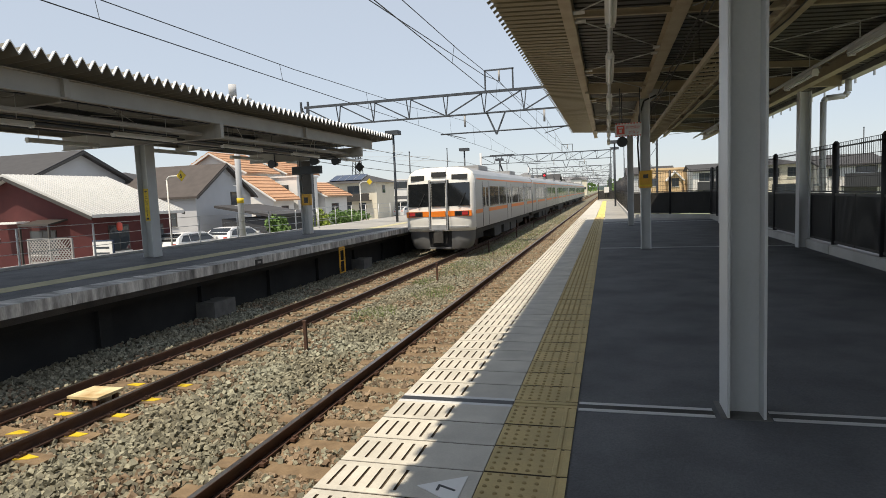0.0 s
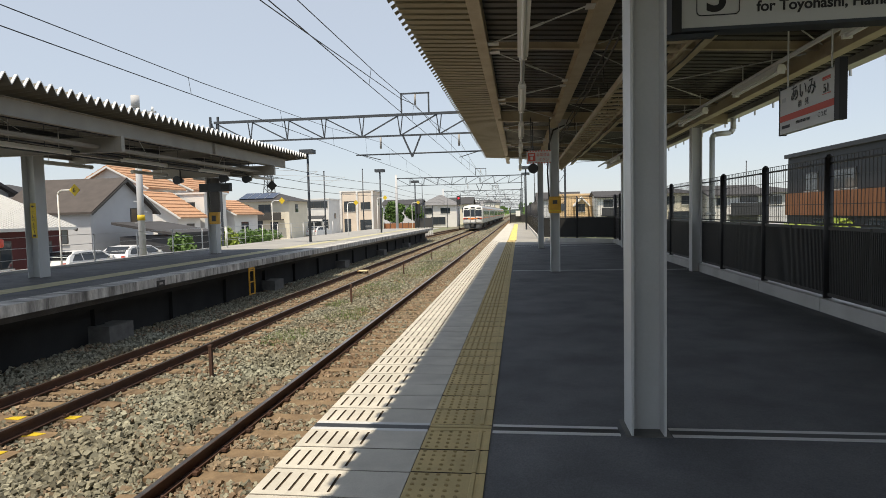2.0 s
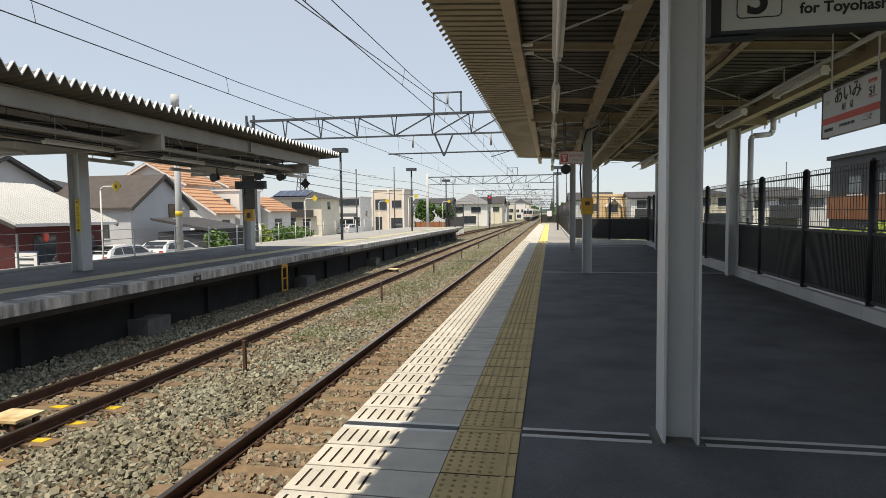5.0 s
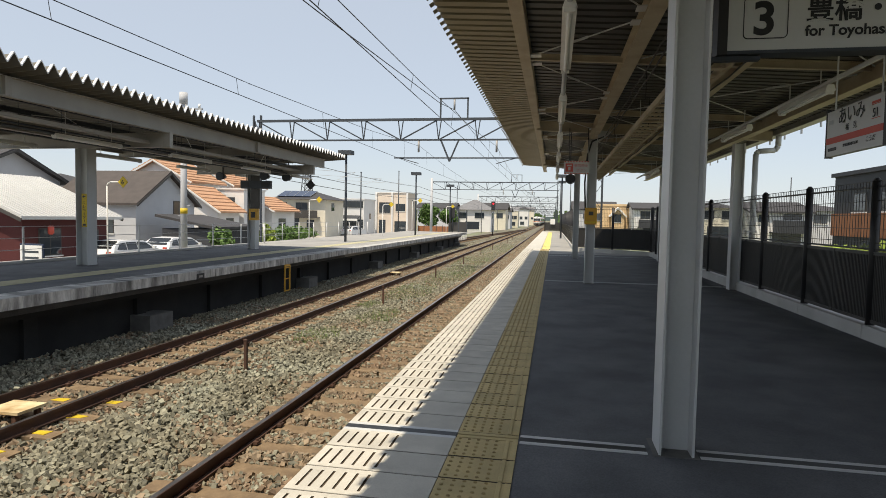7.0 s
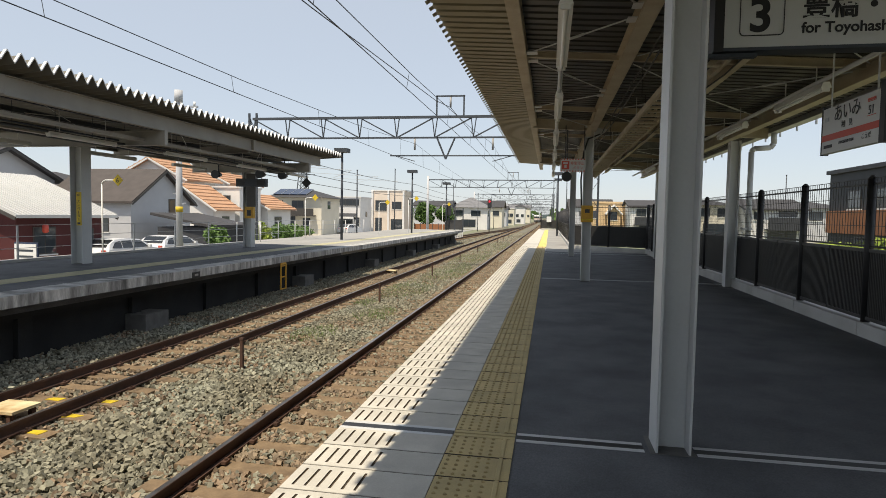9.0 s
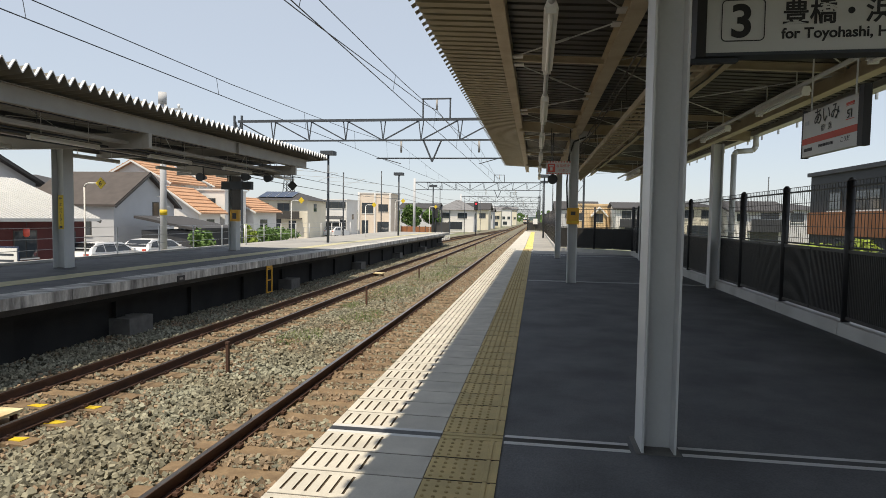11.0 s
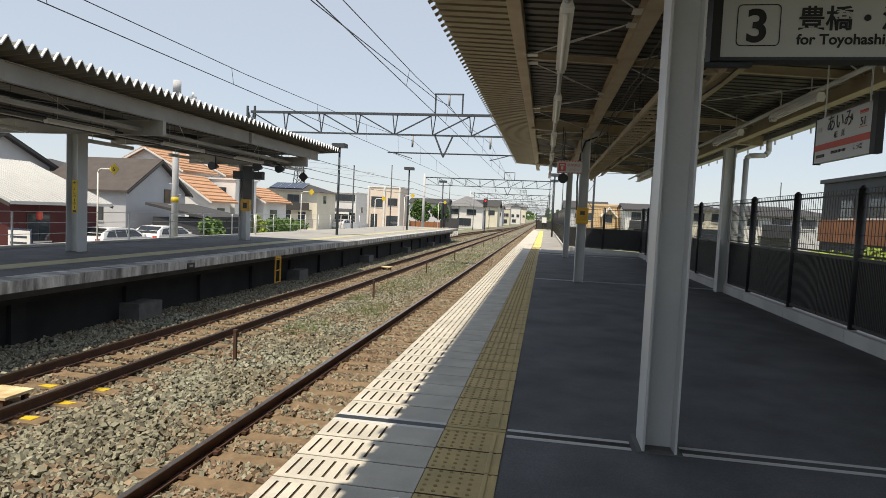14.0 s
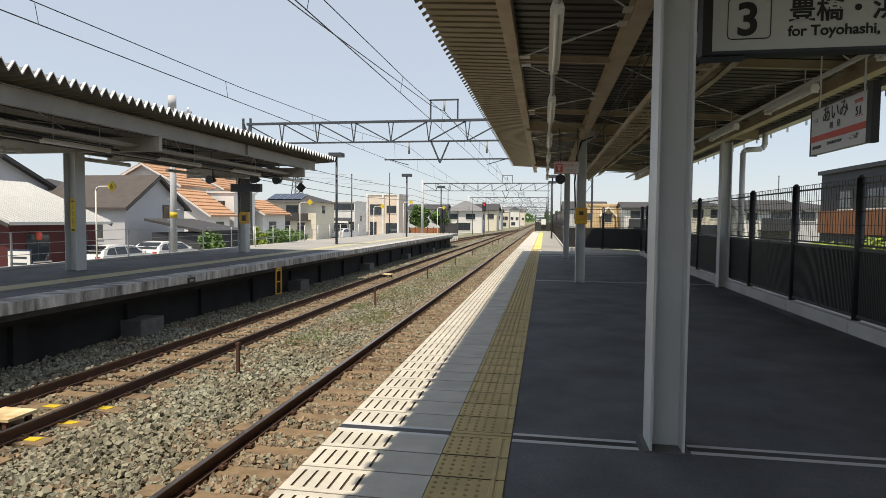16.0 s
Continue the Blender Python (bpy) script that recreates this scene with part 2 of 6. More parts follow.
def prism(bm, poly, axis, a, b, mi=0):
    """The polygon (two coordinates a point) drawn out from a to b along the axis."""
    def at(u, v, w):
        return (w, u, v) if axis == "x" else (u, w, v) if axis == "y" else (u, v, w)
    lo, hi = [bm.verts.new(at(u, v, a)) for u, v in poly], [bm.verts.new(at(u, v, b)) for u, v in poly]
    k = len(poly)
    for i in range(k):
        bm.faces.new((lo[i], lo[(i + 1) % k], hi[(i + 1) % k], hi[i])).material_index = mi
    bm.faces.new(lo[::-1]).material_index = mi
    bm.faces.new(hi).material_index = mi
    return bm


def mesh_of(name, bm, materials, bevel=0.0):
    if bevel:
        bmesh.ops.bevel(bm, geom=[e for e in bm.edges if len(e.link_faces) == 2 and e.calc_face_angle(0) > 0.6], offset=bevel, segments=1,
                        affect="EDGES", clamp_overlap=True)
    bmesh.ops.recalc_face_normals(bm, faces=bm.faces)
    me = bpy.data.meshes.new(name)
    bm.to_mesh(me)
    bm.free()
    for m in materials if isinstance(materials, (list, tuple)) else [materials]:
        me.materials.append(m)
    return me


def part(name, bm, material, parent=None, label="", bevel=0.0, at=None):
    ob = new(name, mesh_of(name, bm, material, bevel))
    ob.parent = parent
    if at is not None:
        ob.matrix_basis = at if isinstance(at, Matrix) else Matrix.Translation(at)
    return tagged(ob, label)


def piece(name, me, parent, at):
    ob = new(name, me)
    ob.parent = parent
    ob.matrix_basis = at if isinstance(at, Matrix) else Matrix.Translation(at)
    return ob


def thing(name, m, label, category, group="", kind=""):
    ob = new(name)
    ob.empty_display_size = 0.2
    ob.matrix_basis = m if isinstance(m, Matrix) else Matrix.Translation(m)
    return tagged(ob, label, category, group, kind)


def B():
    return bmesh.new()


def structure(name, bm, material, label="", bevel=0.0):
    return tagged(part(name, bm, material, None, "", bevel), label, "", "", "structure")


def letters(name, body, size, m, parent, at, thick=0.001, bold=0.0):
    cu = bpy.data.curves.new(name, "FONT")
    cu.body, cu.size, cu.extrude, cu.offset = body, size, thick, bold
    ob = new(name, cu)
    dg = bpy.context.evaluated_depsgraph_get()
    me = bpy.data.meshes.new_from_object(ob.evaluated_get(dg))
    bpy.data.objects.remove(ob)
    me.materials.clear()
    me.materials.append(m)
    return piece(name, me, parent, at)


# ---- ground and track beds ----
RAIL, SLEEPER_TOP, BED = -1.10, -1.25, -1.29
NEAR, FAR = -1.5, -5.355

structure("ground", box(B(), -900, 900, -300, 1800, -2.2, -1.42), M["soil"], "dry soil and grass verge beside the railway")
structure("ballast_bed", prism(B(), [(-8.4, -1.6), (0.3, -1.6), (0.3, BED - 0.02), (-0.4, BED - 0.035), (-2.5, BED - 0.035), (-3.2, BED - 0.01), (-3.7, BED + 0.02), (-4.2, BED - 0.01), (-4.35, BED - 0.035), (-6.35, BED - 0.035),
                                     (-8.4, BED - 0.04)], "y", -30, 900), M["ballast"], "grey brown crushed stone ballast bed under the tracks")


def stones(name, count, y0, y1, size, seed):
    """Loose crushed stones: roughened blocks scattered over the bed, joined."""
    rng = np.random.default_rng(seed)
    base = np.array([(x, y, z) for z in (-1, 1) for x, y in ((-1, -1), (1, -1), (1, 1), (-1, 1))], float)
    quads = np.array([(3, 2, 1, 0), (4, 5, 6, 7), (0, 1, 5, 4), (1, 2, 6, 5), (2, 3, 7, 6), (3, 0, 4, 7)])
    # denser near the platform end where the camera stands
    u = rng.random(count)
    y = y0 + (y1 - y0) * u ** 1.7
    x = np.where(rng.random(count) < 0.25, rng.uniform(-2.6, -0.2, count), rng.uniform(-7.8, -0.15, count))
    z = BED + 0.012 * rng.standard_normal(count) + 0.03 * np.exp(-((x + 3.6) / 0.7) ** 2) + 0.012
    for c in (NEAR, FAR):
        on = np.abs(x - c) < 1.05
        phase = np.abs(((y - (0.3 if c == FAR else 0.0)) / 0.6) % 1.0 - 0.5)
        under = on & (phase > 0.29)
        z = np.where(under, BED - 0.12, z)
        z = np.where(on & ~under, z - 0.012, z)
    s = size * rng.uniform(0.6, 1.35, (count, 1)) * rng.uniform(0.65, 1.2, (count, 3))
    p = base[None] * (1 + 0.38 * rng.uniform(-1, 1, (count, 8, 3))) * s[:, None] * 0.5
    q = rng.standard_normal((count, 4))
    q /= np.linalg.norm(q, axis=1)[:, None]
    w, a, b, c = q.T
    rot = np.stack([1 - 2 * (b * b + c * c), 2 * (a * b - w * c), 2 * (a * c + w * b), 2 * (a * b + w * c), 1 - 2 * (a * a + c * c),
                    2 * (b * c - w * a), 2 * (a * c - w * b), 2 * (b * c + w * a), 1 - 2 * (a * a + b * b)], 1).reshape(count, 3, 3)
    p = np.einsum("nij,nkj->nki", rot, p) + np.stack([x, y, z], 1)[:, None]
    me = bpy.data.meshes.new(name)
    nf = count * 6
    me.vertices.add(count * 8)
    me.vertices.foreach_set("co", p.reshape(-1).astype(np.float32))
    me.loops.add(nf * 4)
    me.loops.foreach_set("vertex_index", (quads[None] + 8 * np.arange(count)[:, None, None]).reshape(-1).astype(np.int32))
    me.polygons.add(nf)
    me.polygons.foreach_set("loop_start", np.arange(0, nf * 4, 4, dtype=np.int32))
    me.update(calc_edges=True)
    me.validate()
    me.shade_flat()
    me.materials.append(M["stone"])
    me.materials.append(M["stone_rust"])
    patch = np.sin(2.3 * x + 1.1 * y) * np.sin(1.7 * y - 0.9 * x) + 0.6 * rng.standard_normal(count) > 0.95
    near_rail = (np.minimum(np.abs(x - NEAR), np.abs(x - FAR)) + 0.25 * rng.standard_normal(count) < 0.8) & (rng.random(count) < 0.72) | patch
    me.polygons.foreach_set("material_index", np.repeat(near_rail.astype(np.int32), 6))
    return tagged(new(name, me), "loose grey and brown crushed ballast stones", "ballast", "", "stuff")


stones("ballast_stones", 125000, 1.5, 42.0, 0.044, 3)
stones("ballast_stones", 34000, 41.0, 100.0, 0.07, 4)


def rail_profile(bm, x, y0, y1):
    # foot, web, head; the running surface takes the worn metal
    box(bm, x - 0.062, x + 0.062, y0, y1, SLEEPER_TOP + 0.003, SLEEPER_TOP + 0.022)
    box(bm, x - 0.009, x + 0.009, y0, y1, SLEEPER_TOP + 0.022, RAIL - 0.036)
    box(bm, x - 0.0325, x + 0.0325, y0, y1, RAIL - 0.036, RAIL - 0.003)
    box(bm, x - 0.026, x + 0.026, y0, y1, RAIL - 0.003, RAIL, 1)
    return bm


def track(label, cx, off=0.0):
    t = thing("railway_track", (cx, 0, SLEEPER_TOP), label, "railway track", "tracks", "structure")
    back = Matrix.Translation((-cx, 0, -SLEEPER_TOP))
    for side in (-0.566, 0.566):
        part("rail", rail_profile(B(), cx + side, -25, 900), [M["rail"], M["railhead"]], t, "rust brown steel rail", at=back)
    bm = B()
    prism(bm, [(-1.0, -0.14), (1.0, -0.14), (1.0, -0.01), (0.75, 0.0), (0.3, -0.03), (-0.3, -0.03), (-0.75, 0.0), (-1.0, -0.01)], "y", -0.12, 0.12)
    sl = mesh_of("sleeper", bm, M["sleeper"])
    bm = B()
    for side in (-0.566, 0.566):
        for s in (-1, 1):
            box(bm, side + s * 0.085 - 0.03, side + s * 0.085 + 0.03, -0.05, 0.05, 0.0, 0.03)
            tube(bm, (side + s * 0.09, 0, 0.03), (side + s * 0.09, 0, 0.055), 0.016, n=6)
    clip = mesh_of("rail_fastening", bm, M["rail"])
    for i in range(-4, 130):
        piece("sleeper", sl, t, (0, i * 0.6 + off, 0))
        if 3 < i < 60:
            piece("rail_fastening", clip, t, (0, i * 0.6 + off, 0))
    bm = B()
    for i in range(130, 700):
        box(bm, -1.0, 1.0, i * 0.6 - 0.12, i * 0.6 + 0.12, -0.12, -0.01)
    tagged(part("far_sleepers", bm, M["sleeper"], t), "", "", "", "stuff")
    return t


near_track = track("narrow gauge track with rusty rails and stained concrete sleepers", NEAR)
far_track = track("second narrow gauge track with rusty rails and brown stained sleepers", FAR, 0.3)

# ---- our platform ----
PLAT_END, CANOPY_END, JOINT = 67.6, 25.9, 4.03
structure("platform", prism(B(), [(0.72, -1.41), (5.32, -1.41), (5.32, 0.0), (1.131, 0.0), (1.131, -0.03), (0.72, -0.03)], "y", -8, 25.2), M["asphalt"], "dark asphalt platform surface")
bm = B()
prism(bm, [(0.0, 25.204), (5.42, 25.204), (5.42, 25.75), (2.52, 27.9), (2.4, PLAT_END), (0.0, PLAT_END)], "z", -1.41, -0.04)
structure("platform_base", bm, M["concrete"], "concrete body of the narrow platform end")
structure("platform_front_wall", box(B(), 0.06, 0.716, -8, 25.2, -1.41, -0.062), M["shade_conc"], "concrete platform wall facing the track")
bm = B()
prism(bm, [(1.17, 25.21), (5.3, 25.21), (5.3, 25.6), (2.4, 27.7), (2.3, PLAT_END - 0.02), (1.17, PLAT_END - 0.02)], "z", -0.036, 0.0)
structure("platform_far_surface", bm, M["asphalt_old"], "paler old asphalt on the narrow platform end")

pave = thing("platform_paving", (0, 0, 0), "concrete edge slabs and yellow tactile tiles along the platform edge", "paving", "", "structure")


def edge_slab():
    """A coping slab with six anti-slip slots."""
    bm = B()
    w, l, d = 0.741, 0.287, 0.008
    slots = [(0.045 + i * 0.066, 0.045 + i * 0.066 + 0.015) for i in range(6)]
    xs = sorted({0.0, w, *(v for s in slots for v in s)})
    ys = [0.0, 0.042, 0.245, l]
    def low(i, j):
        return j == 1 and any(abs(xs[i] - s[0]) < 1e-6 for s in slots)
    for i in range(len(xs) - 1):
        for j in range(3):
            z = -d if low(i, j) else 0.0
            f = bm.faces.new([bm.verts.new(p) for p in ((xs[i], ys[j], z), (xs[i + 1], ys[j], z), (xs[i + 1], ys[j + 1], z), (xs[i], ys[j + 1], z))])
            f.material_index = 1 if low(i, j) else 0
            if low(i, j):
                c = [(xs[i], ys[j]), (xs[i + 1], ys[j]), (xs[i + 1], ys[j + 1]), (xs[i], ys[j + 1])]
                for k in range(4):
                    a, b = c[k], c[(k + 1) % 4]
                    bm.faces.new([bm.verts.new(p) for p in ((*a, -d), (*b, -d), (*b, 0), (*a, 0))]).material_index = 1
    o = [(0, 0), (w, 0), (w, l), (0, l)]
    for k in range(4):
        a, b = o[k], o[(k + 1) % 4]
        bm.faces.new([bm.verts.new(p) for p in ((*a, -0.06), (*b, -0.06), (*b, -0.004), (*a, -0.004))]).material_index = 0 if k == 3 else 1
        bm.faces.new([bm.verts.new(p) for p in ((*a, -0.004), (*b, -0.004), (*b, 0), (*a, 0))]).material_index = 0
    return mesh_of("edge_slab", bm, [M["coping"], M["slot"]])


def tactile_tile(m):
    bm = B()
    w, l = 0.392, 0.286
    box(bm, 0.004, w, 0, l, -0.04, 0.0)
    for f in bm.faces:
        f.normal_update()
        f.material_index = 2 if abs(f.normal.z) < 0.5 else 0
    plain = len(bm.faces)
    for i in range(5):
        for j in range(5):
            tube(bm, (0.035 + i * 0.057, 0.03 + j * 0.0594, 0.0), (0.035 + i * 0.057, 0.03 + j * 0.0594, 0.006), 0.012, 0.008, 6)
    bm.faces.ensure_lookup_table()
    for f in bm.faces[plain:]:
        f.material_index = 1
    prism(bm, [(0.318, 0.0), (0.346, 0.0), (0.341, 0.006), (0.323, 0.006)], "y", 0.0, l)
    prism(bm, [(0.36, 0.0), (w, 0.0), (w, 0.003), (0.362, 0.003)], "y", 0.0, l)
    return mesh_of("tactile_tile", bm, [m, M["tactile_dot_shade"] if m is M["tactile"] else m, M["slot"]])


slab_me, tact_me, tact_far = edge_slab(), tactile_tile(M["tactile"]), tactile_tile(M["tactile_new"])
rows_at = [JOINT - 0.03 - 0.3 * (i + 1) for i in range(38)] + [JOINT + 0.07 + 0.3 * i for i in range(83)]
for y in rows_at:
    piece("edge_slab", slab_me, pave, (-0.004, y + 0.002, 0.001 * random.uniform(-1, 1)))
    piece("tactile_tile", tact_me, pave, (0.7385, y + 0.0015, 0.004 + 0.001 * random.uniform(-1, 1)))
for i in range(144):
    y = 29.06 + 0.3 * i
    if y < PLAT_END - 0.4:
        piece("tactile_tile", tact_far, pave, (0.78, y, 0.004))
bm = B()
for i in range(73):
    box(bm, 0.0, 0.76, 29.06 + 0.6 * i, 29.06 + 0.6 * i + 0.592, -0.036, 0.0)
tagged(part("far_edge_slabs", bm, M["coping"], pave), "pale concrete edge slabs", "", "", "stuff")

# expansion joint: two steel angles with a dark gap, broken at the column
for y, m, z in ((JOINT - 0.034, M["steel"], 0.0035), (JOINT + 0.02, M["black"], 0.0025), (JOINT + 0.074, M["steel"], 0.0035)):
    w = 0.034 if m is M["black"] else 0.019
    for x0, x1 in ((-0.004, 0.738),):
        structure("expansion_joint", box(B(), x0, x1, y - w, y + w, -0.05, z - 0.002), m)
    for x0, x1 in ((1.14, 1.9), (2.2, 5.1)):
        structure("expansion_joint", box(B(), x0, x1, y - w, y + w, -0.03, z), m)
for ya, yb in ((JOINT - 0.03, JOINT + 0.008), (JOINT + 0.028, JOINT + 0.068)):
    structure("tactile_joint_strip", box(B(), 0.744, 1.13, ya, yb, -0.04, 0.004), M["tactile"], "narrow cut strip of yellow tactile tile")
structure("expansion_joint", box(B(), 0.744, 1.13, JOINT + 0.009, JOINT + 0.027, -0.04, -0.006), M["black"])
for yy in (14.14, 24.14):
    for dy in (-0.05, 0.05):
        structure("expansion_joint", box(B(), 1.155, 5.1, yy + dy - 0.012, yy + dy + 0.012, -0.03, 0.003), M["steel"])
marker = thing("position_marker", (0.47, 2.9, 0.002), "white triangular boarding mark with the figure 7 on the edge slabs", "floor marking")
part("triangle", prism(B(), [(0.0, 0.0), (0.21, -0.13), (0.21, 0.13)], "z", 0.0, 0.003), M["white"], marker)
letters("figure", "7", 0.13, M["ink"], marker, pose(0.185, -0.036, 0.004, 0, 0, 90))


# ---- right platform canopy ----
def h_column(name, x, y, z1, w, d, label):
    c = thing(name, (x, y, 0), label, "column", "canopy columns")
    t = 0.014
    bm = B()
    box(bm, -w / 2, -w / 2 + t, -d / 2, d / 2, 0.0, z1)
    box(bm, w / 2 - t, w / 2, -d / 2, d / 2, 0.0, z1)
    part("flange", bm, M["steel"], c)
    bm = B()
    box(bm, -w / 2 + t, w / 2 - t, -0.006, 0.006, 0.0, z1)
    part("web", bm, M["steel"], c)
    part("base_plate", box(B(), -w / 2 - 0.03, w / 2 + 0.03, -d / 2 - 0.015, d / 2 + 0.03, 0.001, 0.005), M["mortar"], c, "grey mortar pad")
    return c


def roof_z(x):
    return 3.65 - 0.062 * x


def folded_roof(name, x0, x1, y0, y1, zf, m, label, pitch=0.2, h=0.088, flat=0.64):
    """Folded steel sheet: ribs run across the platform, the edge shows as teeth."""
    bm = B()
    k = int((y1 - y0) / pitch)
    prof = []
    for i in range(k):
        y = y0 + i * pitch
        prof += [(y, 0.0), (y + pitch * flat, 0.0), (y + pitch * (flat + 0.2 if flat > 0.3 else 0.5), h), (y + pitch * (flat + 0.3 if flat > 0.3 else 0.58), h)]
    prof.append((y0 + k * pitch, 0.0))
    for th in (0.0, 0.004):
        lo = [bm.verts.new((x0, y, zf(x0) + z + th)) for y, z in prof]
        hi = [bm.verts.new((x1, y, zf(x1) + z + th)) for y, z in prof]
        for i in range(len(prof) - 1):
            bm.faces.new((lo[i], lo[i + 1], hi[i + 1], hi[i]))
    return structure(name, bm, m, label)


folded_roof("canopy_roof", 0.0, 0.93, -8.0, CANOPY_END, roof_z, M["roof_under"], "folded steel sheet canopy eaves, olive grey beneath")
folded_roof("canopy_roof_lined", 0.932, 5.85, -8.0, CANOPY_END, roof_z, M["roof_inner"], "folded steel canopy roof, inner sheet coloured darker for the shade beneath")
lips = B()
for i in range(int((CANOPY_END + 8.0) / 0.2)):
    y = -8.0 + 0.2 * i
    beamx(lips, (0.0, y + 0.05, roof_z(0) - 0.002), (-0.045, y + 0.05, roof_z(0) - 0.03), 0.1, 0.003)
structure("canopy_drip_lips", lips, M["roof_under"], "bent drip lips along the eaves of the folded roof")
for i, (x, y) in enumerate(((2.09, -5.8), (2.06, 4.1), (2.1, 13.85), (2.1, 22.5))):
    h_column("column", x, y, 3.16, 0.2, 0.25, "light grey painted steel H column on the platform")
    h_column("column", 5.02, y - 0.2, 3.02, 0.2, 0.22, "light grey painted steel H column at the fence")
frame_r = thing("canopy_frame", (0, 0, 3.1), "painted steel beams and bracing under the canopy", "roof frame", "", "structure")
dn = Matrix.Translation((0, 0, -3.1))


def i_beam(bm, p, q, w, h, t=0.012):
    d = Vector((0, 0, h / 2))
    beamx(bm, Vector(p) - d, Vector(q) - d, w, t)
    beamx(bm, Vector(p) + d, Vector(q) + d, w, t)
    beamx(bm, p, q, t, h - t)
    return bm


def rb(bm, name="beam", m=None, label=""):
    return part(name, bm, m or M["beam"], frame_r, label, at=dn)


rb(i_beam(B(), (0.9, -8, 3.48), (0.9, 26.1, 3.48), 0.135, 0.16), "edge_beam", None, "cream painted edge beam with rust stains")
rb(i_beam(B(), (2.15, -8, 3.34), (2.15, 26.0, 3.34), 0.16, 0.17), "main_girder")
rb(i_beam(B(), (4.95, -8, 3.16), (4.95, 26.0, 3.16), 0.15, 0.2), "rear_girder")
rb(i_beam(B(), (3.5, -8, 3.32), (3.5, 26.0, 3.32), 0.1, 0.12), "purlin")
rb(box(B(), 5.72, 5.9, -8, 26.0, 3.2, 3.33), "gutter", M["galv"], "pale grey eaves gutter")
for i in range(40):
    y = -7.5 + 0.85 * i
    rb(box(B(), 5.9, 5.93, y - 0.012, y + 0.012, 3.12, 3.26), "gutter_hook", M["galv"])
for y in (-5.85, 4.05, 13.8, 22.45):
    rb(i_beam(B(), (0.9, y, 3.45), (5.7, y, 3.2), 0.1, 0.2), "cross_beam")
    for s in (-1, 1):
        rb(beamx(B(), (2.07, y + s * 0.1, 3.15), (2.07, y + s * 0.75, 3.3), 0.1, 0.02), "bracket")
        rb(prism(B(), [(2.2, 3.08), (2.5, 3.3), (2.2, 3.34)], "y", y + s * 0.05 - 0.005, y + s * 0.05 + 0.005), "haunch", M["steel"])
# light struts between the beams, with slack rods that meet on the girder at mid bay
for i in range(-3, 6):
    y = 8.2 + 3.72 * i
    if y > 25:
        continue
    rb(i_beam(B(), (0.95, y, 3.47), (2.1, y, 3.4), 0.05, 0.07), "strut")
    rb(i_beam(B(), (2.2, y, 3.4), (4.9, y, 3.24), 0.06, 0.09), "strut")
    bm = B()
    for s in (-1, 1):
        box(bm, 0.965, 1.1, y + s * 0.2 - 0.07, y + s * 0.2 + 0.07, 3.425, 3.435)
        box(bm, 2.0, 2.09, y + s * 1.66 - 0.08, y + s * 1.66 + 0.08, 3.33, 3.34)
    rb(bm, "gusset", M["steel"])
    for s in (-1, 1):
        for p, q in (((1.03, y + s * 0.22, 3.44), (2.04, y + s * 1.66, 3.35)), ((2.3, y + s * 0.2, 3.36), (3.4, y + s * 1.72, 3.28)), ((4.85, y + s * 0.2, 3.2), (3.6, y + s * 1.72, 3.26))):
            bm = B()
            tube(bm, p, q, 0.008, n=6)
            u, v = Vector(p).lerp(Vector(q), 0.42), Vector(p).lerp(Vector(q), 0.58)
            tube(bm, u, v, 0.015, n=6)
            rb(bm, "tie_rod", M["steel"])
# droop wires and small clips under the roof
for i in range(14):
    y = -4 + 2.1 * i
    rb(tube(B(), (2.45 + 0.35 * (i % 2), y, 2.98), (2.45 + 0.35 * (i % 2), y, 3.42), 0.005, n=5), "hanger_rod", M["cable"])
for x, z in ((2.36, 3.24), (2.42, 3.2), (3.3, 3.14)):
    bm = B()
    for i in range(30):
        ya, yb = -5 + i, -4 + i
        tube(bm, (x, ya, z - 0.03 * (i % 2)), (x, yb, z - 0.03 * ((i + 1) % 2)), 0.011, n=5, cap=False)
    rb(bm, "cable", M["cable"])


def tube_lamp(x, y, z, length, label, top=3.55):
    f = thing("ceiling_lamp", (x, y, z), label, "lamp", "platform lamps")
    part("housing", prism(B(), [(-0.06, 0.03), (-0.035, 0.1), (0.035, 0.1), (0.06, 0.03)], "y", 0, length), M["white"], f, bevel=0.006)
    bm = B()
    tube(bm, (0, 0.03, 0.015), (0, length - 0.03, 0.015), 0.02, n=10)
    part("lamp_tube", bm, M["lamp"], f)
    for yy in (0.01, length - 0.05):
        part("end_cap", box(B(), -0.045, 0.045, yy, yy + 0.04, -0.01, 0.06), M["white"], f, bevel=0.004)
    for yy in (0.3, length - 0.3):
        part("hanger", tube(B(), (0, yy, 0.1), (0, yy, top - z), 0.008, n=6), M["steel"], f)
    return f


for i in range(-2, 6):
    tube_lamp(1.39, 5.35 + 3.7 * i, 3.08, 2.1, "unlit fluorescent tube fitting under the canopy")
    tube_lamp(4.55, 8.35 + 3.05 * (i - 1), 2.98, 1.6, "unlit fluorescent tube fitting beside the fence", 3.38)
rb(tube(B(), (1.39, -7, 3.17), (1.39, 25.5, 3.17), 0.03, n=8), "conduit", M["galv"])
rb(tube(B(), (4.55, -7, 3.12), (4.55, 25.5, 3.12), 0.03, n=8), "conduit", M["steel"])
rack = thing("cable_rack", (2.86, 0, 3.0), "cream steel cable ladder hung under the canopy", "cable rack")
for s in (-0.19, 0.19):
    part("rail", box(B(), s - 0.02, s + 0.02, -7, 25.5, 0, 0.09), M["beam"], rack)
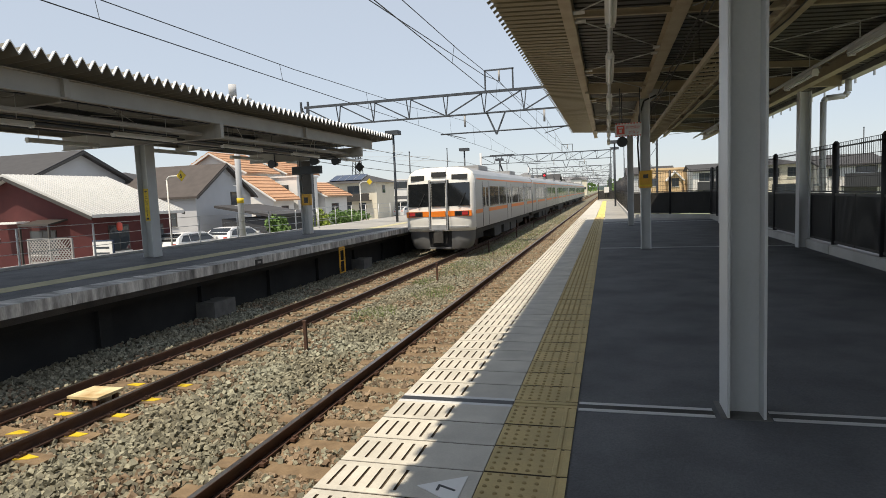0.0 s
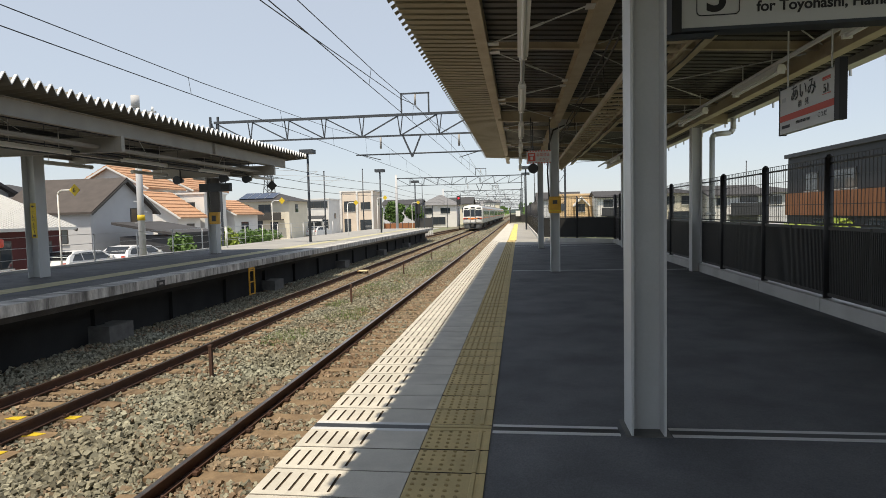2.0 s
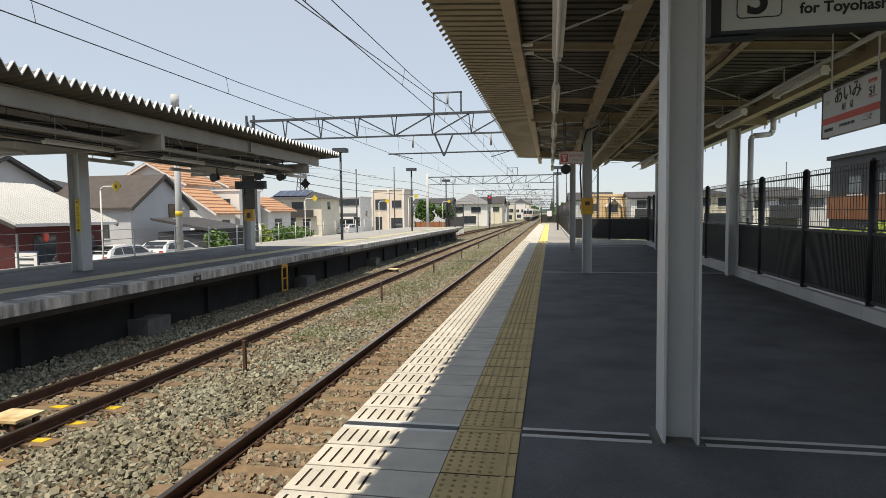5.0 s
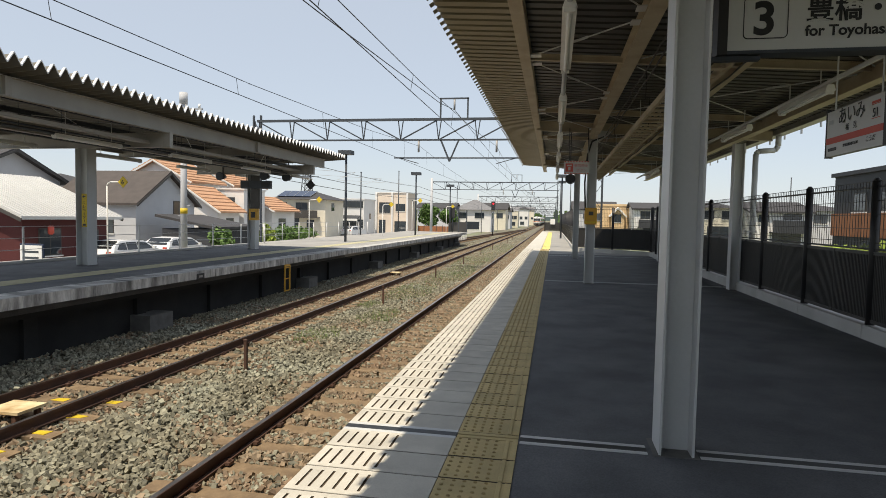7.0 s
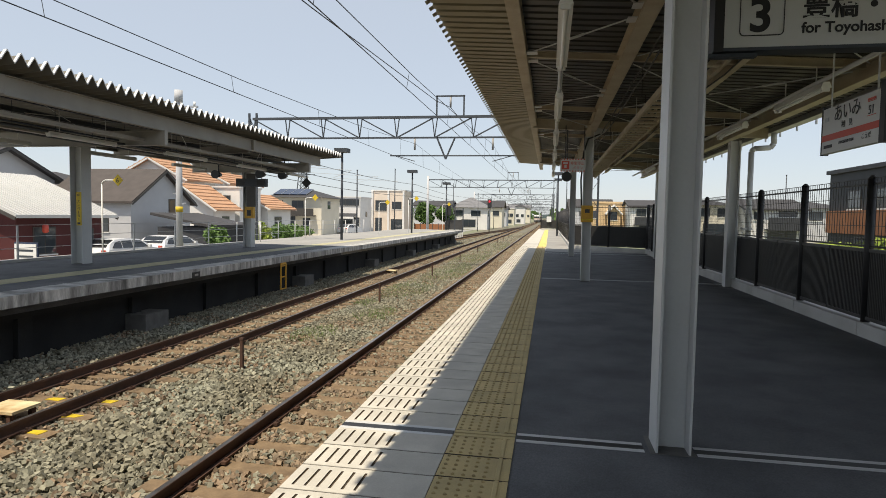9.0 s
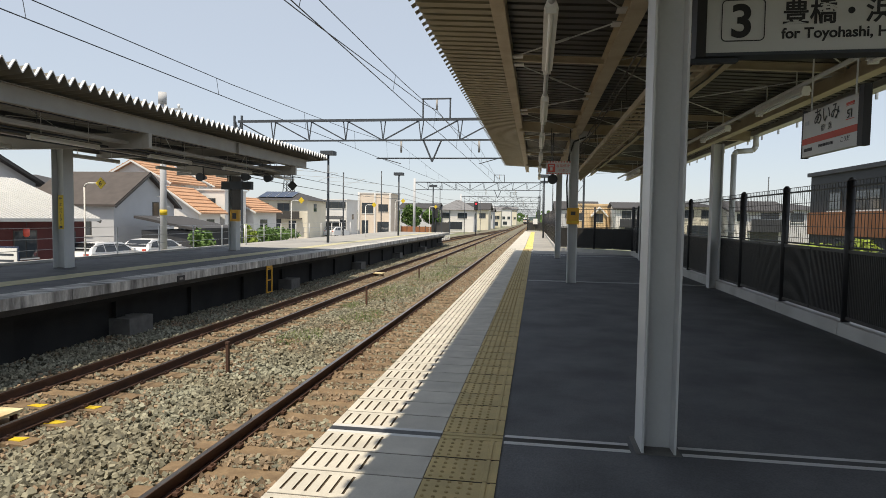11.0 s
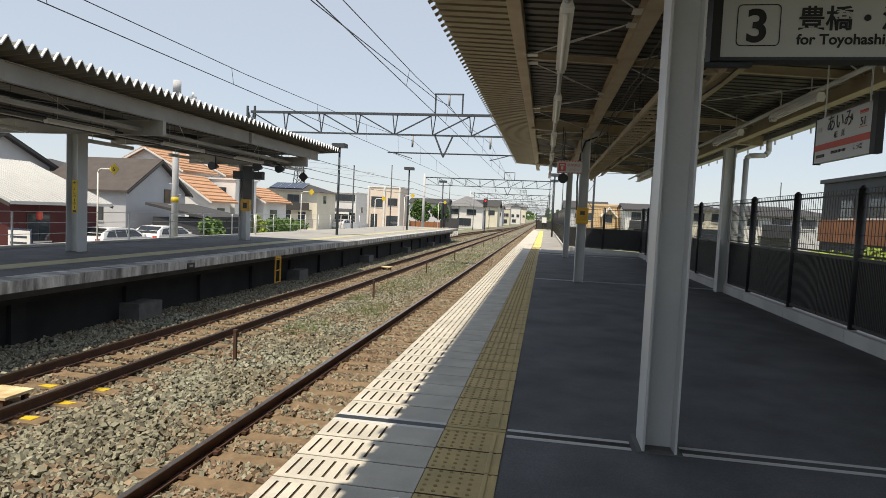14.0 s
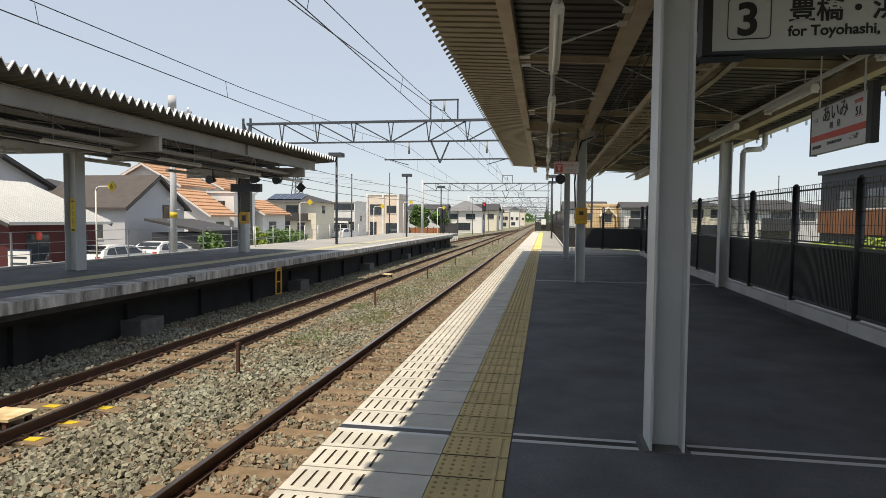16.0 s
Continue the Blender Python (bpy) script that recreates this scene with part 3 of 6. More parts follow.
rung = mesh_of("rung", box(B(), -0.17, 0.17, -0.05, 0.05, 0.005, 0.03), M["beam"])
for i in range(80):
    piece("rung", rung, rack, (0, -3 + 0.35 * i, 0))
for s in (-0.16, 0.16):
    for i in range(8):
        part("hanger", tube(B(), (s, -5 + 4 * i, 0.03), (s, -5 + 4 * i, 0.44), 0.006, n=5), M["steel"], rack)
bm = B()
for i in range(2):
    tube(bm, (-0.05 + 0.09 * i, -7, 0.06), (-0.05 + 0.09 * i, 25, 0.06), 0.014, n=6)
part("cable", bm, M["cable"], rack)


# ---- kerb and fence on our platform ----
def fence_run(p, q, name="fence", label="dark brown fence with ribbed panels and wire mesh on a kerb", solid=False):
    p, q = Vector((*p, 0)), Vector((*q, 0))
    length, ang = (q - p).length, math.degrees(math.atan2(q.y - p.y, q.x - p.x))
    f = thing(name, pose(p.x, p.y, 0, 0, 0, ang), label, "fence", "platform fence")
    n = max(1, round(length / 2.0))
    step = length / n
    for i in range(n):
        kb = B()
        box(kb, i * step + 0.006, (i + 1) * step - 0.006, -0.09, 0.09, 0.0, 0.17)
        part("kerb_block", kb, M["concrete"], f, "pale concrete kerb block", bevel=0.012)
    post = mesh_of("post", tube(tube(B(), (0, 0, 0.17), (0, 0, 1.93), 0.052, n=12), (0, 0, 1.93), (0, 0, 1.97), 0.052, 0.02, 12), M["fence"])
    bm = B()
    prof = []
    for j in range(26):
        xx = 0.02 + j * (step / 2 - 0.01) / 26.0
        prof += [(xx, -0.014), (xx + 0.014, -0.014), (xx + 0.018, 0.014), (xx + 0.032, 0.014)]
    prism(bm, prof + [(p, q + 0.003) for p, q in reversed(prof)], "z", 0.24, 1.03)
    box(bm, 0.03, step / 2 - 0.01, -0.02, 0.022, 1.03, 1.07)
    box(bm, 0.03, step / 2 - 0.01, -0.02, 0.022, 0.2, 0.24)
    pan = mesh_of("panel", bm, M["panel"])
    bm = B()
    for j in range(int(step / 0.075)):
        xx = 0.075 * (j + 0.5)
        box(bm, xx - 0.0028, xx + 0.0028, -0.003, 0.003, 1.1, 1.93)
    for zz in (1.1, 1.18, 1.35, 1.52, 1.69, 1.86, 1.93):
        box(bm, 0.03, step - 0.03, -0.0045, 0.0045, zz - 0.004, zz + 0.004)
    for zz in (1.1, 1.86):
        box(bm, 0.04, step - 0.04, -0.012, 0.012, zz - 0.012, zz + 0.012)
    grid = mesh_of("wire_mesh", bm, M["fence"])
    for i in range(n + 1):
        piece("post", post, f, (i * step, 0, 0))
    for i in range(n):
        piece("panel", pan, f, (i * step, 0, 0))
        piece("panel", pan, f, (i * step + step / 2, 0, 0))
        piece("wire_mesh", grid, f, (i * step, 0, 0))
    return f


fence_run((5.16, -7.15), (5.16, 24.05))
fence_run((5.2, 25.62), (2.36, 27.66))
fence_run((5.2, 24.15), (5.22, 25.5))
fence_run((2.3, 27.75), (2.16, 67.0))
fence_run((2.0, 67.1), (0.35, 67.3), label="dark metal fence closing the platform end")
pipe = thing("downpipe", (5.38, 13.75, 0), "grey rain downpipe with a swan neck bend beside the fence", "pipe")
pts = [(0.42, 0, 3.22), (0.42, 0, 2.98), (0.36, 0, 2.9), (0.05, 0, 2.88), (0, 0, 2.82), (0, 0, 0.15)]
bm = B()
for a, b in zip(pts, pts[1:]):
    tube(bm, a, b, 0.055, n=12)
part("pipe", bm, M["steel"], pipe)
part("clamp", box(B(), -0.14, 0.07, -0.065, 0.065, 1.2, 1.24), M["galv"], pipe)


# ---- opposite platform ----
LX, LBACK, LEND = -7.0, -12.3, 58.6
structure("opposite_platform", box(B(), LBACK, LX - 0.55, -20, 25.0, -0.4, 0.0), M["asphalt"], "dark asphalt deck of the opposite platform")
structure("opposite_platform_far", box(B(), LBACK - 0.8, LX - 0.55, 25.004, LEND, -0.4, 0.0), M["asphalt_old"], "pale worn surface of the opposite platform end")
structure("opposite_wall", box(B(), -8.2, -7.85, -20, LEND, -1.6, -0.404), M["shade_conc"], "concrete wall beneath the opposite platform, coloured near black for the shade there")
op = thing("opposite_edge", (LX, 0, 0), "stained concrete edge blocks of the opposite platform", "platform edge", "", "structure")
eb = mesh_of("edge_block", box(B(), -0.55, 0.0, 0.006, 1.99, -0.19, 0.004), M["fascia"], 0.008)
for i in range(38):
    piece("edge_block", eb, op, (0, -18 + 2.0 * i, 0))
lt = mesh_of("tactile_strip", box(B(), -0.6, 0.0, 0.004, 0.596, 0.0, 0.006), M["tactile_pale"])
for i in range(127):
    piece("tactile_strip", lt, op, (-1.45, -18 + 0.6 * i, 0))
for i in range(25):
    y = -14 + 2.9 * i
    part("pier", box(B(), -1.15, -0.75, y, y + 0.3, -1.6, -0.41), M["shade_conc"], op, "steel and concrete support, coloured near black for the shade")
    if i % 3 == 0:
        part("footing", box(B(), -0.85, -0.35, y - 0.1, y + 0.7, -1.6, -0.9), M["mortar"], op, "concrete footing block", bevel=0.02)
part("edge_beam", box(B(), -0.75, -0.6, -20, LEND, -0.5, -0.41), M["shade_conc"], op)
structure("opposite_back_kerb", box(B(), LBACK - 0.02, LBACK + 0.22, -20, 25.0, 0.002, 0.07), M["concrete"], "pale concrete kerb along the back of the opposite platform", 0.01)
lad = thing("step_ladder", (LX - 0.02, 18.0, -1.1), "yellow painted steel rung ladder on the platform wall", "ladder")
for y in (0, 0.36):
    part("stile", box(B(), -0.02, 0.02, y - 0.018, y + 0.018, 0.05, 0.86), M["amber"], lad)
for z in (0.07, 0.45, 0.8):
    part("rung", box(B(), -0.015, 0.015, 0.02, 0.34, z - 0.015, z + 0.015), M["amber"], lad)
part("bracket", box(B(), -0.02, 0.014, 0.0, 0.36, 0.84, 0.93), M["amber"], lad)
ebx = thing("edge_marker", (LX + 0.006, 13.2, -0.2), "small black and white marker plate on the platform edge", "marker")
part("plate", box(B(), 0, 0.012, 0, 0.3, 0, 0.14), M["black"], ebx)
part("face", box(B(), 0.012, 0.016, 0.08, 0.22, 0.045, 0.095), M["insul"], ebx)


def lroof_z(x):
    return 3.64 + 0.06 * (x - LX)


folded_roof("opposite_canopy_roof", LX, LX - 5.6, -16.0, 23.6, lroof_z, M["roof_left"], "folded steel sheet roof of the opposite canopy", 0.25, 0.16, 0.08)
trim = B()
for i in range(158):
    y = -16.0 + 0.25 * i
    z = lroof_z(LX)
    for a, c in (((y, 0.0), (y + 0.02, 0.0)), ((y + 0.02, 0.0), (y + 0.125, 0.16)), ((y + 0.125, 0.16), (y + 0.145, 0.16)), ((y + 0.145, 0.16), (y + 0.25, 0.0))):
        prism(trim, [(a[0], z + a[1] + 0.006), (c[0], z + c[1] + 0.006), (c[0], z + c[1] + 0.034), (a[0], z + a[1] + 0.034)], "x", LX - 0.05, LX + 0.004)
structure("opposite_roof_trim", trim, M["white"], "white folded edge of the opposite canopy roof")
frame_l = thing("opposite_canopy_frame", (LX, 0, 3.0), "grey steel beams of the opposite canopy", "roof frame", "", "structure")
dl = Matrix.Translation((-LX, 0, -3.0))


def lb(bm, name="beam", m=None):
    return part(name, bm, m or M["steel_old"], frame_l, at=dl)


lb(i_beam(B(), (-7.6, -16, 3.4), (-7.6, 22.7, 3.4), 0.14, 0.32), "edge_beam")
lb(i_beam(B(), (-10.3, -16, 3.3), (-10.3, 22.7, 3.3), 0.2, 0.28), "main_girder")
lb(i_beam(B(), (-12.2, -16, 3.3), (-12.2, 22.7, 3.3), 0.12, 0.16), "rear_beam")
for i in range(-2, 5):
    y = 13.0 - 8.47 + i * 4.235
    deep = i % 2 == 0
    lb(i_beam(B(), (-7.68, y, 3.07 if deep else 3.28), (-12.3, y, 3.05 if deep else 3.2), 0.12, 0.33 if deep else 0.2), "cross_beam")
    lb(box(B(), -7.69, -7.51, y - 0.06, y + 0.06, 2.9 if deep else 3.25, 3.24 if deep else 3.55), "stiffener")
for x, z in ((-8.15, 3.0), (-9.25, 2.95)):
    lb(box(B(), x - 0.09, x + 0.09, -14, 22.6, z - 0.006, z + 0.006), "cable_tray", M["steel_old"])
    for e in (-0.09, 0.09):
        lb(box(B(), x + e - 0.004, x + e + 0.004, -14, 22.6, z, z + 0.06), "cable_tray", M["steel_old"])
    lb(tube(B(), (x, -14, z + 0.03), (x, 22.6, z + 0.03), 0.022, n=6), "cable", M["cable"])
for z, x, r in ((2.93, -8.6, 0.03), (3.02, -8.75, 0.02), (2.88, -9.0, 0.02), (3.12, -8.5, 0.015)):
    lb(tube(B(), (x, -14, z), (x, 22.6, z), r, n=8), "conduit", M["mast"])
for y in (-3.6, 5.1, 13.75, 22.4):
    h_column("column", -10.45, y, 3.2, 0.33, 0.33, "grey painted steel H column on the opposite platform")
for i in range(-2, 6):
    tube_lamp(-8.6, 3.4 + 3.7 * i, 2.84, 1.9, "unlit fluorescent tube fitting under the opposite canopy", 3.63)
    tube_lamp(-10.9, 3.4 + 3.7 * i, 2.86, 1.9, "unlit fluorescent tube fitting under the opposite canopy", 3.5)

# low railing behind the opposite platform
rl = thing("railing", (LBACK + 0.1, 0, 0), "galvanised pipe railing behind the opposite platform", "railing", "", "")
rp = mesh_of("post", tube(B(), (0, 0, -0.2), (0, 0, 0.95), 0.026, n=8), M["frame_white"])
for i in range(24):
    piece("post", rp, rl, (0 if i * 2.2 - 4 < 28.9 else -1.2, -4 + 2.2 * i, 0))
for z in (0.35, 0.65, 0.95):
    part("rail", tube(B(), (0, -4, z), (0, 28.9, z), 0.008, n=8), M["galv"], rl)
    part("rail", tube(B(), (-1.2, 29.1, z), (-1.2, 46, z), 0.008, n=8), M["galv"], rl)

for x in (-8.4, -9.3, -11.2):
    lb(i_beam(B(), (x, -16, 3.46 + 0.06 * (x + 7.6)), (x, 23.2, 3.46 + 0.06 * (x + 7.6)), 0.06, 0.09), "purlin", M["mast"])
for i in range(-3, 5):
    y = 13.75 + 4.325 * i
    for a, b in (((-7.7, y), (-10.2, y + 4.3)), ((-7.7, y + 4.3), (-10.2, y))):
        lb(tube(B(), (*a, 3.38), (*b, 3.3), 0.008, n=6), "tie_rod", M["steel"])
for i in range(30):
    y = -6 + 1.0 * i
    lb(tube(B(), (-8.6, y, 2.93), (-8.6, y, 3.4), 0.006, n=5), "conduit_hanger", M["mast"])


# ---- train ----
def train_car(front, k):
    """One 20 m car; its origin lies on the rail head at the near end, the car runs on along y."""
    car = thing("train_car", (FAR, 24.0 + 20 * k, RAIL), "stainless steel train car with orange stripes and white cab" if front else
                "stainless steel train car with orange stripes", "train car", "cars of the passing train")
    W, z0, z1, L = 1.45, 1.0, 3.05, 19.55
    y0 = 0.55 if front else 0.0
    sec = [(-W, z0), (W, z0), (W, z1), (W - 0.05, 3.25), (W - 0.22, 3.42), (W - 0.6, 3.53), (0, 3.58), (-W + 0.6, 3.53), (-W + 0.22, 3.42),
           (-W + 0.05, 3.25), (-W, z1)]
    part("body", prism(B(), sec, "y", y0, L), M["stainless"], car, "brushed stainless steel body")
    part("roof", prism(B(), [(-0.9, 3.5), (0.9, 3.5), (0.8, 3.6), (-0.8, 3.6)], "y", y0 + 0.2, L - 0.2), M["train_roof"], car, "grey roof")
    for yy in (4.2, 13.5):
        part("air_conditioner", box(B(), -0.85, 0.85, yy, yy + 2.2, 3.57, 3.77), M["train_roof"], car, bevel=0.07)
    for s in (-1, 1):
        side = 1 if s > 0 else -1
        def skin(name, ya, yb, za, zb, m, d=0.012, lab=""):
            a, b = sorted((side * (W - 0.01), side * (W + d)))
            return part(name, box(B(), a, b, ya, yb, za, zb), m, car, lab)
        skin("stripe", y0 + 0.3, L - 0.05, 3.02, 3.09, M["orange"], 0.004, "thin orange stripe under the roof")
        skin("stripe", y0 + 0.02, 2.0, 1.62, 1.78, M["orange"], 0.007)
        doors = (2.0, 8.6, 15.3)
        edges = []
        for d in doors:
            door = skin("door", d, d + 1.3, 1.02, 2.95, M["stainless"], 0.004, "pair of sliding doors")
            for q in (0, 0.66):
                a, b = sorted((side * (W + 0.004), side * (W + 0.01)))
                part("door_window", box(B(), a, b, d + 0.1 + q, d + 0.54 + q, 1.85, 2.7), M["train_glass"], door)
            for q in (-0.03, 1.3):
                skin("door_jamb", d + q - 0.015, d + q + 0.055, 1.02, 2.97, M["black"], 0.007)
        for ya, yb in ((3.7, 5.9), (6.2, 8.2), (10.4, 12.6), (12.9, 14.9), (17.0, 19.0)):
            w = skin("window", ya, yb, 1.85, 2.75, M["train_glass"], 0.008, "dark tinted window")
            a, b = sorted((side * (W + 0.006), side * (W + 0.012)))
            part("window_bar", box(B(), a, b, (ya + yb) / 2 - 0.02, (ya + yb) / 2 + 0.02, 1.85, 2.75), M["black"], w)
        for ya, yb in ((3.36, 8.54), (9.96, 15.24), (16.66, L - 0.05)):
            skin("stripe", ya, yb, 1.62, 1.78, M["orange"], 0.006, "orange waist stripe")
            for z in (1.15, 1.28, 1.41):
                skin("bead", ya, yb, z, z + 0.02, M["stainless"], 0.008)
    part("underframe", box(B(), -1.25, 1.25, y0 + 0.6, L - 0.3, 0.75, 1.0), M["under"], car)
    for yy in (5.6, 8.4, 10.8):
        part("equipment_box", box(B(), -1.25, 1.25, yy, yy + 2.0, 0.32, 0.76), M["under"], car, bevel=0.03)
    for yb in (2.9, 16.6):
        bog = part("bogie", box(B(), -0.95, 0.95, yb - 1.4, yb + 1.4, 0.42, 0.66), M["under"], car, bevel=0.04)
        for dy in (-1.05, 1.05):
            for x in (-0.6, 0.6):
                part("wheel", tube(B(), (x - 0.065, yb + dy, 0.43), (x + 0.065, yb + dy, 0.43), 0.43, n=20), M["rail"], bog)
    # gangway bellows towards the next car
    if k < 5:
        part("gangway", box(B(), -0.55, 0.55, L, 20.0, 1.0, 3.1), M["black"], car)
    if k in (1, 3):
        # folded-up pantograph
        pan = part("pantograph", beamx(beamx(B(), (-0.5, 12.0, 3.6), (-0.3, 13.2, 4.5), 0.05), (0.5, 12.0, 3.6), (0.3, 13.2, 4.5), 0.05), M["mast"], car)
        part("arm", beamx(beamx(B(), (-0.3, 13.2, 4.5), (-0.45, 12.3, 4.95), 0.04), (0.3, 13.2, 4.5), (0.45, 12.3, 4.95), 0.04), M["mast"], pan)
        part("collector", beamx(B(), (-0.8, 12.3, 5.0), (0.8, 12.3, 5.0), 0.1, 0.05), M["mast"], pan)
    if not front:
        return car
    # white cab: rounded corners, raked upper half
    bm = B()
    outline = [(-W, 0.62), (-W + 0.02, 0.22), (-W + 0.14, 0.05), (-0.7, 0.0), (0.7, 0.0), (W - 0.14, 0.05), (W - 0.02, 0.22), (W, 0.62)]
    levels = [(0.96, 0.06, 0.97), (1.08, 0.0, 1.0), (1.62, 0.0, 1.0), (1.9, 0.04, 1.0), (2.85, 0.14, 1.0), (3.1, 0.2, 0.99), (3.35, 0.3, 0.93), (3.5, 0.42, 0.8), (3.58, 0.55, 0.55)]
    rings = [[bm.verts.new((x * sx, max(y + dy * (1 if y < 0.6 else 0), 0), z)) for x, y in outline] for z, dy, sx in levels]
    for a, b in zip(rings, rings[1:]):
        for i in range(len(outline) - 1):
            bm.faces.new((a[i], a[i + 1], b[i + 1], b[i])).smooth = True
    bm.faces.new(rings[-1])
    bm.faces.new(rings[0][::-1])
    cab = part("cab", bm, M["train_white"], car, "white painted cab front")
    def face(name, x0, x1, za, zb, m, out=0.02, lean=True, par=cab, lab=""):
        ya = 0.1 * max(0.0, (za - 1.9)) * 1.1 + (0.04 if za >= 1.9 else 0.0)
        yb = 0.1 * max(0.0, (zb - 1.9)) * 1.1 + (0.04 if zb >= 1.9 else 0.0)
        bm = B()
        v = [bm.verts.new(p) for p in ((x0, ya - out, za), (x1, ya - out, za), (x1, yb - out, zb), (x0, yb - out, zb),
                                       (x0, ya + 0.12, za), (x1, ya + 0.12, za), (x1, yb + 0.12, zb), (x0, yb + 0.12, zb))]
        for f in ((0, 1, 2, 3), (7, 6, 5, 4), (0, 4, 5, 1), (1, 5, 6, 2), (2, 6, 7, 3), (3, 7, 4, 0)):
            bm.faces.new([v[i] for i in f])
        return part(name, bm, m, par, lab, bevel=0.01)
    for x0, x1 in ((-1.3, -0.42), (0.42, 1.3)):
        wind = face("windscreen", x0, x1, 1.98, 2.92, M["train_glass"], 0.012, lab="dark windscreen")
        xm = (x0 + x1) / 2
        part("wiper", beamx(B(), (xm, 0.0, 1.93), (xm + 0.28, 0.04, 2.5), 0.025), M["black"], wind)
    face("door_frame", -0.42, 0.42, 0.98, 3.06, M["train_white"], 0.06)
    face("door_window", -0.29, 0.29, 1.98, 2.92, M["train_glass"], 0.075)
    for x in (-0.37, 0.37):
        face("handrail", x - 0.022, x + 0.022, 1.02, 3.02, M["galv"], 0.11)
        face("door_seal", x - 0.055, x + 0.055, 1.0, 3.05, M["black"], 0.063)
    face("handrail", -0.37, 0.37, 2.99, 3.03, M["galv"], 0.11)
    face("handrail", -0.37, 0.37, 1.02, 1.06, M["galv"], 0.11)
    face("foot_plate", -0.3, 0.3, 1.06, 1.22, M["galv"], 0.08)
    for x0, x1 in ((-1.38, -0.4), (-0.3, 0.3), (0.4, 1.38)):
        face("stripe", x0, x1, 1.56, 1.78, M["orange"], 0.012 if abs(x0) > 0.35 else 0.068, lab="orange waist stripe")
    for x in (-0.98, 0.98):
        lamp = face("lamp_case", x - 0.3, x + 0.3, 1.58, 1.77, M["black"], 0.025)
        face("tail_light", x - 0.26 if x < 0 else x + 0.02, x - 0.02 if x < 0 else x + 0.26, 1.61, 1.74, M["tail"], 0.032, par=cab, lab="red tail light")
        face("headlight", x + 0.02 if x < 0 else x - 0.26, x + 0.26 if x < 0 else x - 0.02, 1.61, 1.74, M["train_glass"], 0.032, par=cab)
    for x0, x1, z in ((-1.2, -0.62, 3.06), (-0.3, 0.3, 3.18), (0.55, 1.2, 3.06)):
        face("destination_board", x0, x1, z, z + 0.2, M["black"], -0.01 if abs(x0 + x1) > 0.1 else 0.02, lab="dark destination display")
    for x in (-0.85, 0.85):
        face("step", x - 0.4, x + 0.4, 1.1, 1.16, M["galv"], 0.05)
    # skirt and coupler
    for s in (-1, 1):
        bm = B()
        ol = [(s * x, y) for x, y in outline[4:]]
        ol[0] = (s * 0.52, 0.04)
        ol.insert(1, (s * 0.8, 0.0))
        lv = [(1.02, 0.95, 0.1), (0.6, 0.93, 0.12), (0.36, 0.88, 0.15), (0.22, 0.8, 0.2)]
        rs = [[bm.verts.new((x * sx if abs(x) > 0.5 else x, y + dy, z)) for x, y in ol] for z, sx, dy in lv]
        for a, b in zip(rs, rs[1:]):
            for i in range(len(ol) - 1):
                bm.faces.new((a[i], a[i + 1], b[i + 1], b[i])).smooth = True
        part("skirt", bm, M["skirt"], car, "rounded grey front skirt")
        part("rail_guard", box(B(), s * 0.62 - 0.05, s * 0.62 + 0.05, 0.3, 0.5, 0.12, 0.6), M["under"], car)
    part("skirt_rim", box(B(), -0.46, 0.46, 0.04, 0.12, 0.24, 0.3), M["skirt"], car)
    part("buffer_beam", box(B(), -0.7, 0.7, 0.25, 0.5, 0.3, 1.0), M["black"], car)
    cp = part("coupler", box(B(), -0.16, 0.16, -0.12, 0.4, 0.66, 0.98), M["under"], car, bevel=0.03)
    part("coupler_head", box(B(), -0.2, 0.2, -0.18, -0.06, 0.5, 0.9), M["under"], cp, bevel=0.03)
    for x in (-0.35, 0.35):
        part("hose", tube(B(), (x, 0.1, 0.95), (x * 0.8, 0.02, 0.45), 0.025, n=6), M["cable"], car)
    part("headboard_bar", tube(B(), (-0.55, 0.12, 1.0), (0.55, 0.12, 1.0), 0.03, n=8), M["under"], car)
    return car


train = [train_car(k == 0, k) for k in range(6)]
for ob in (train[0], train[2]):
    pan = part("pantograph", box(B(), -0.7, 0.7, 15.0, 16.3, 3.72, 3.78), M["mast"], ob, "raised single arm pantograph")
    part("lower_arm", tube(B(), (0, 16.2, 3.78), (0, 15.0, 4.3), 0.05, n=8), M["mast"], pan)
    part("upper_arm", tube(B(), (0, 15.0, 4.3), (0, 16.0, 4.9), 0.035, n=8), M["mast"], pan)
    part("collector", box(B(), -0.8, 0.8, 15.9, 16.1, 4.88, 4.94), M["mast"], pan, bevel=0.01)
    for x in (-0.6, 0.6):
        for y in (15.1, 16.2):
            part("insulator", tube(B(), (x, y, 3.5), (x, y, 3.74), 0.06, n=8), M["insul"], pan)


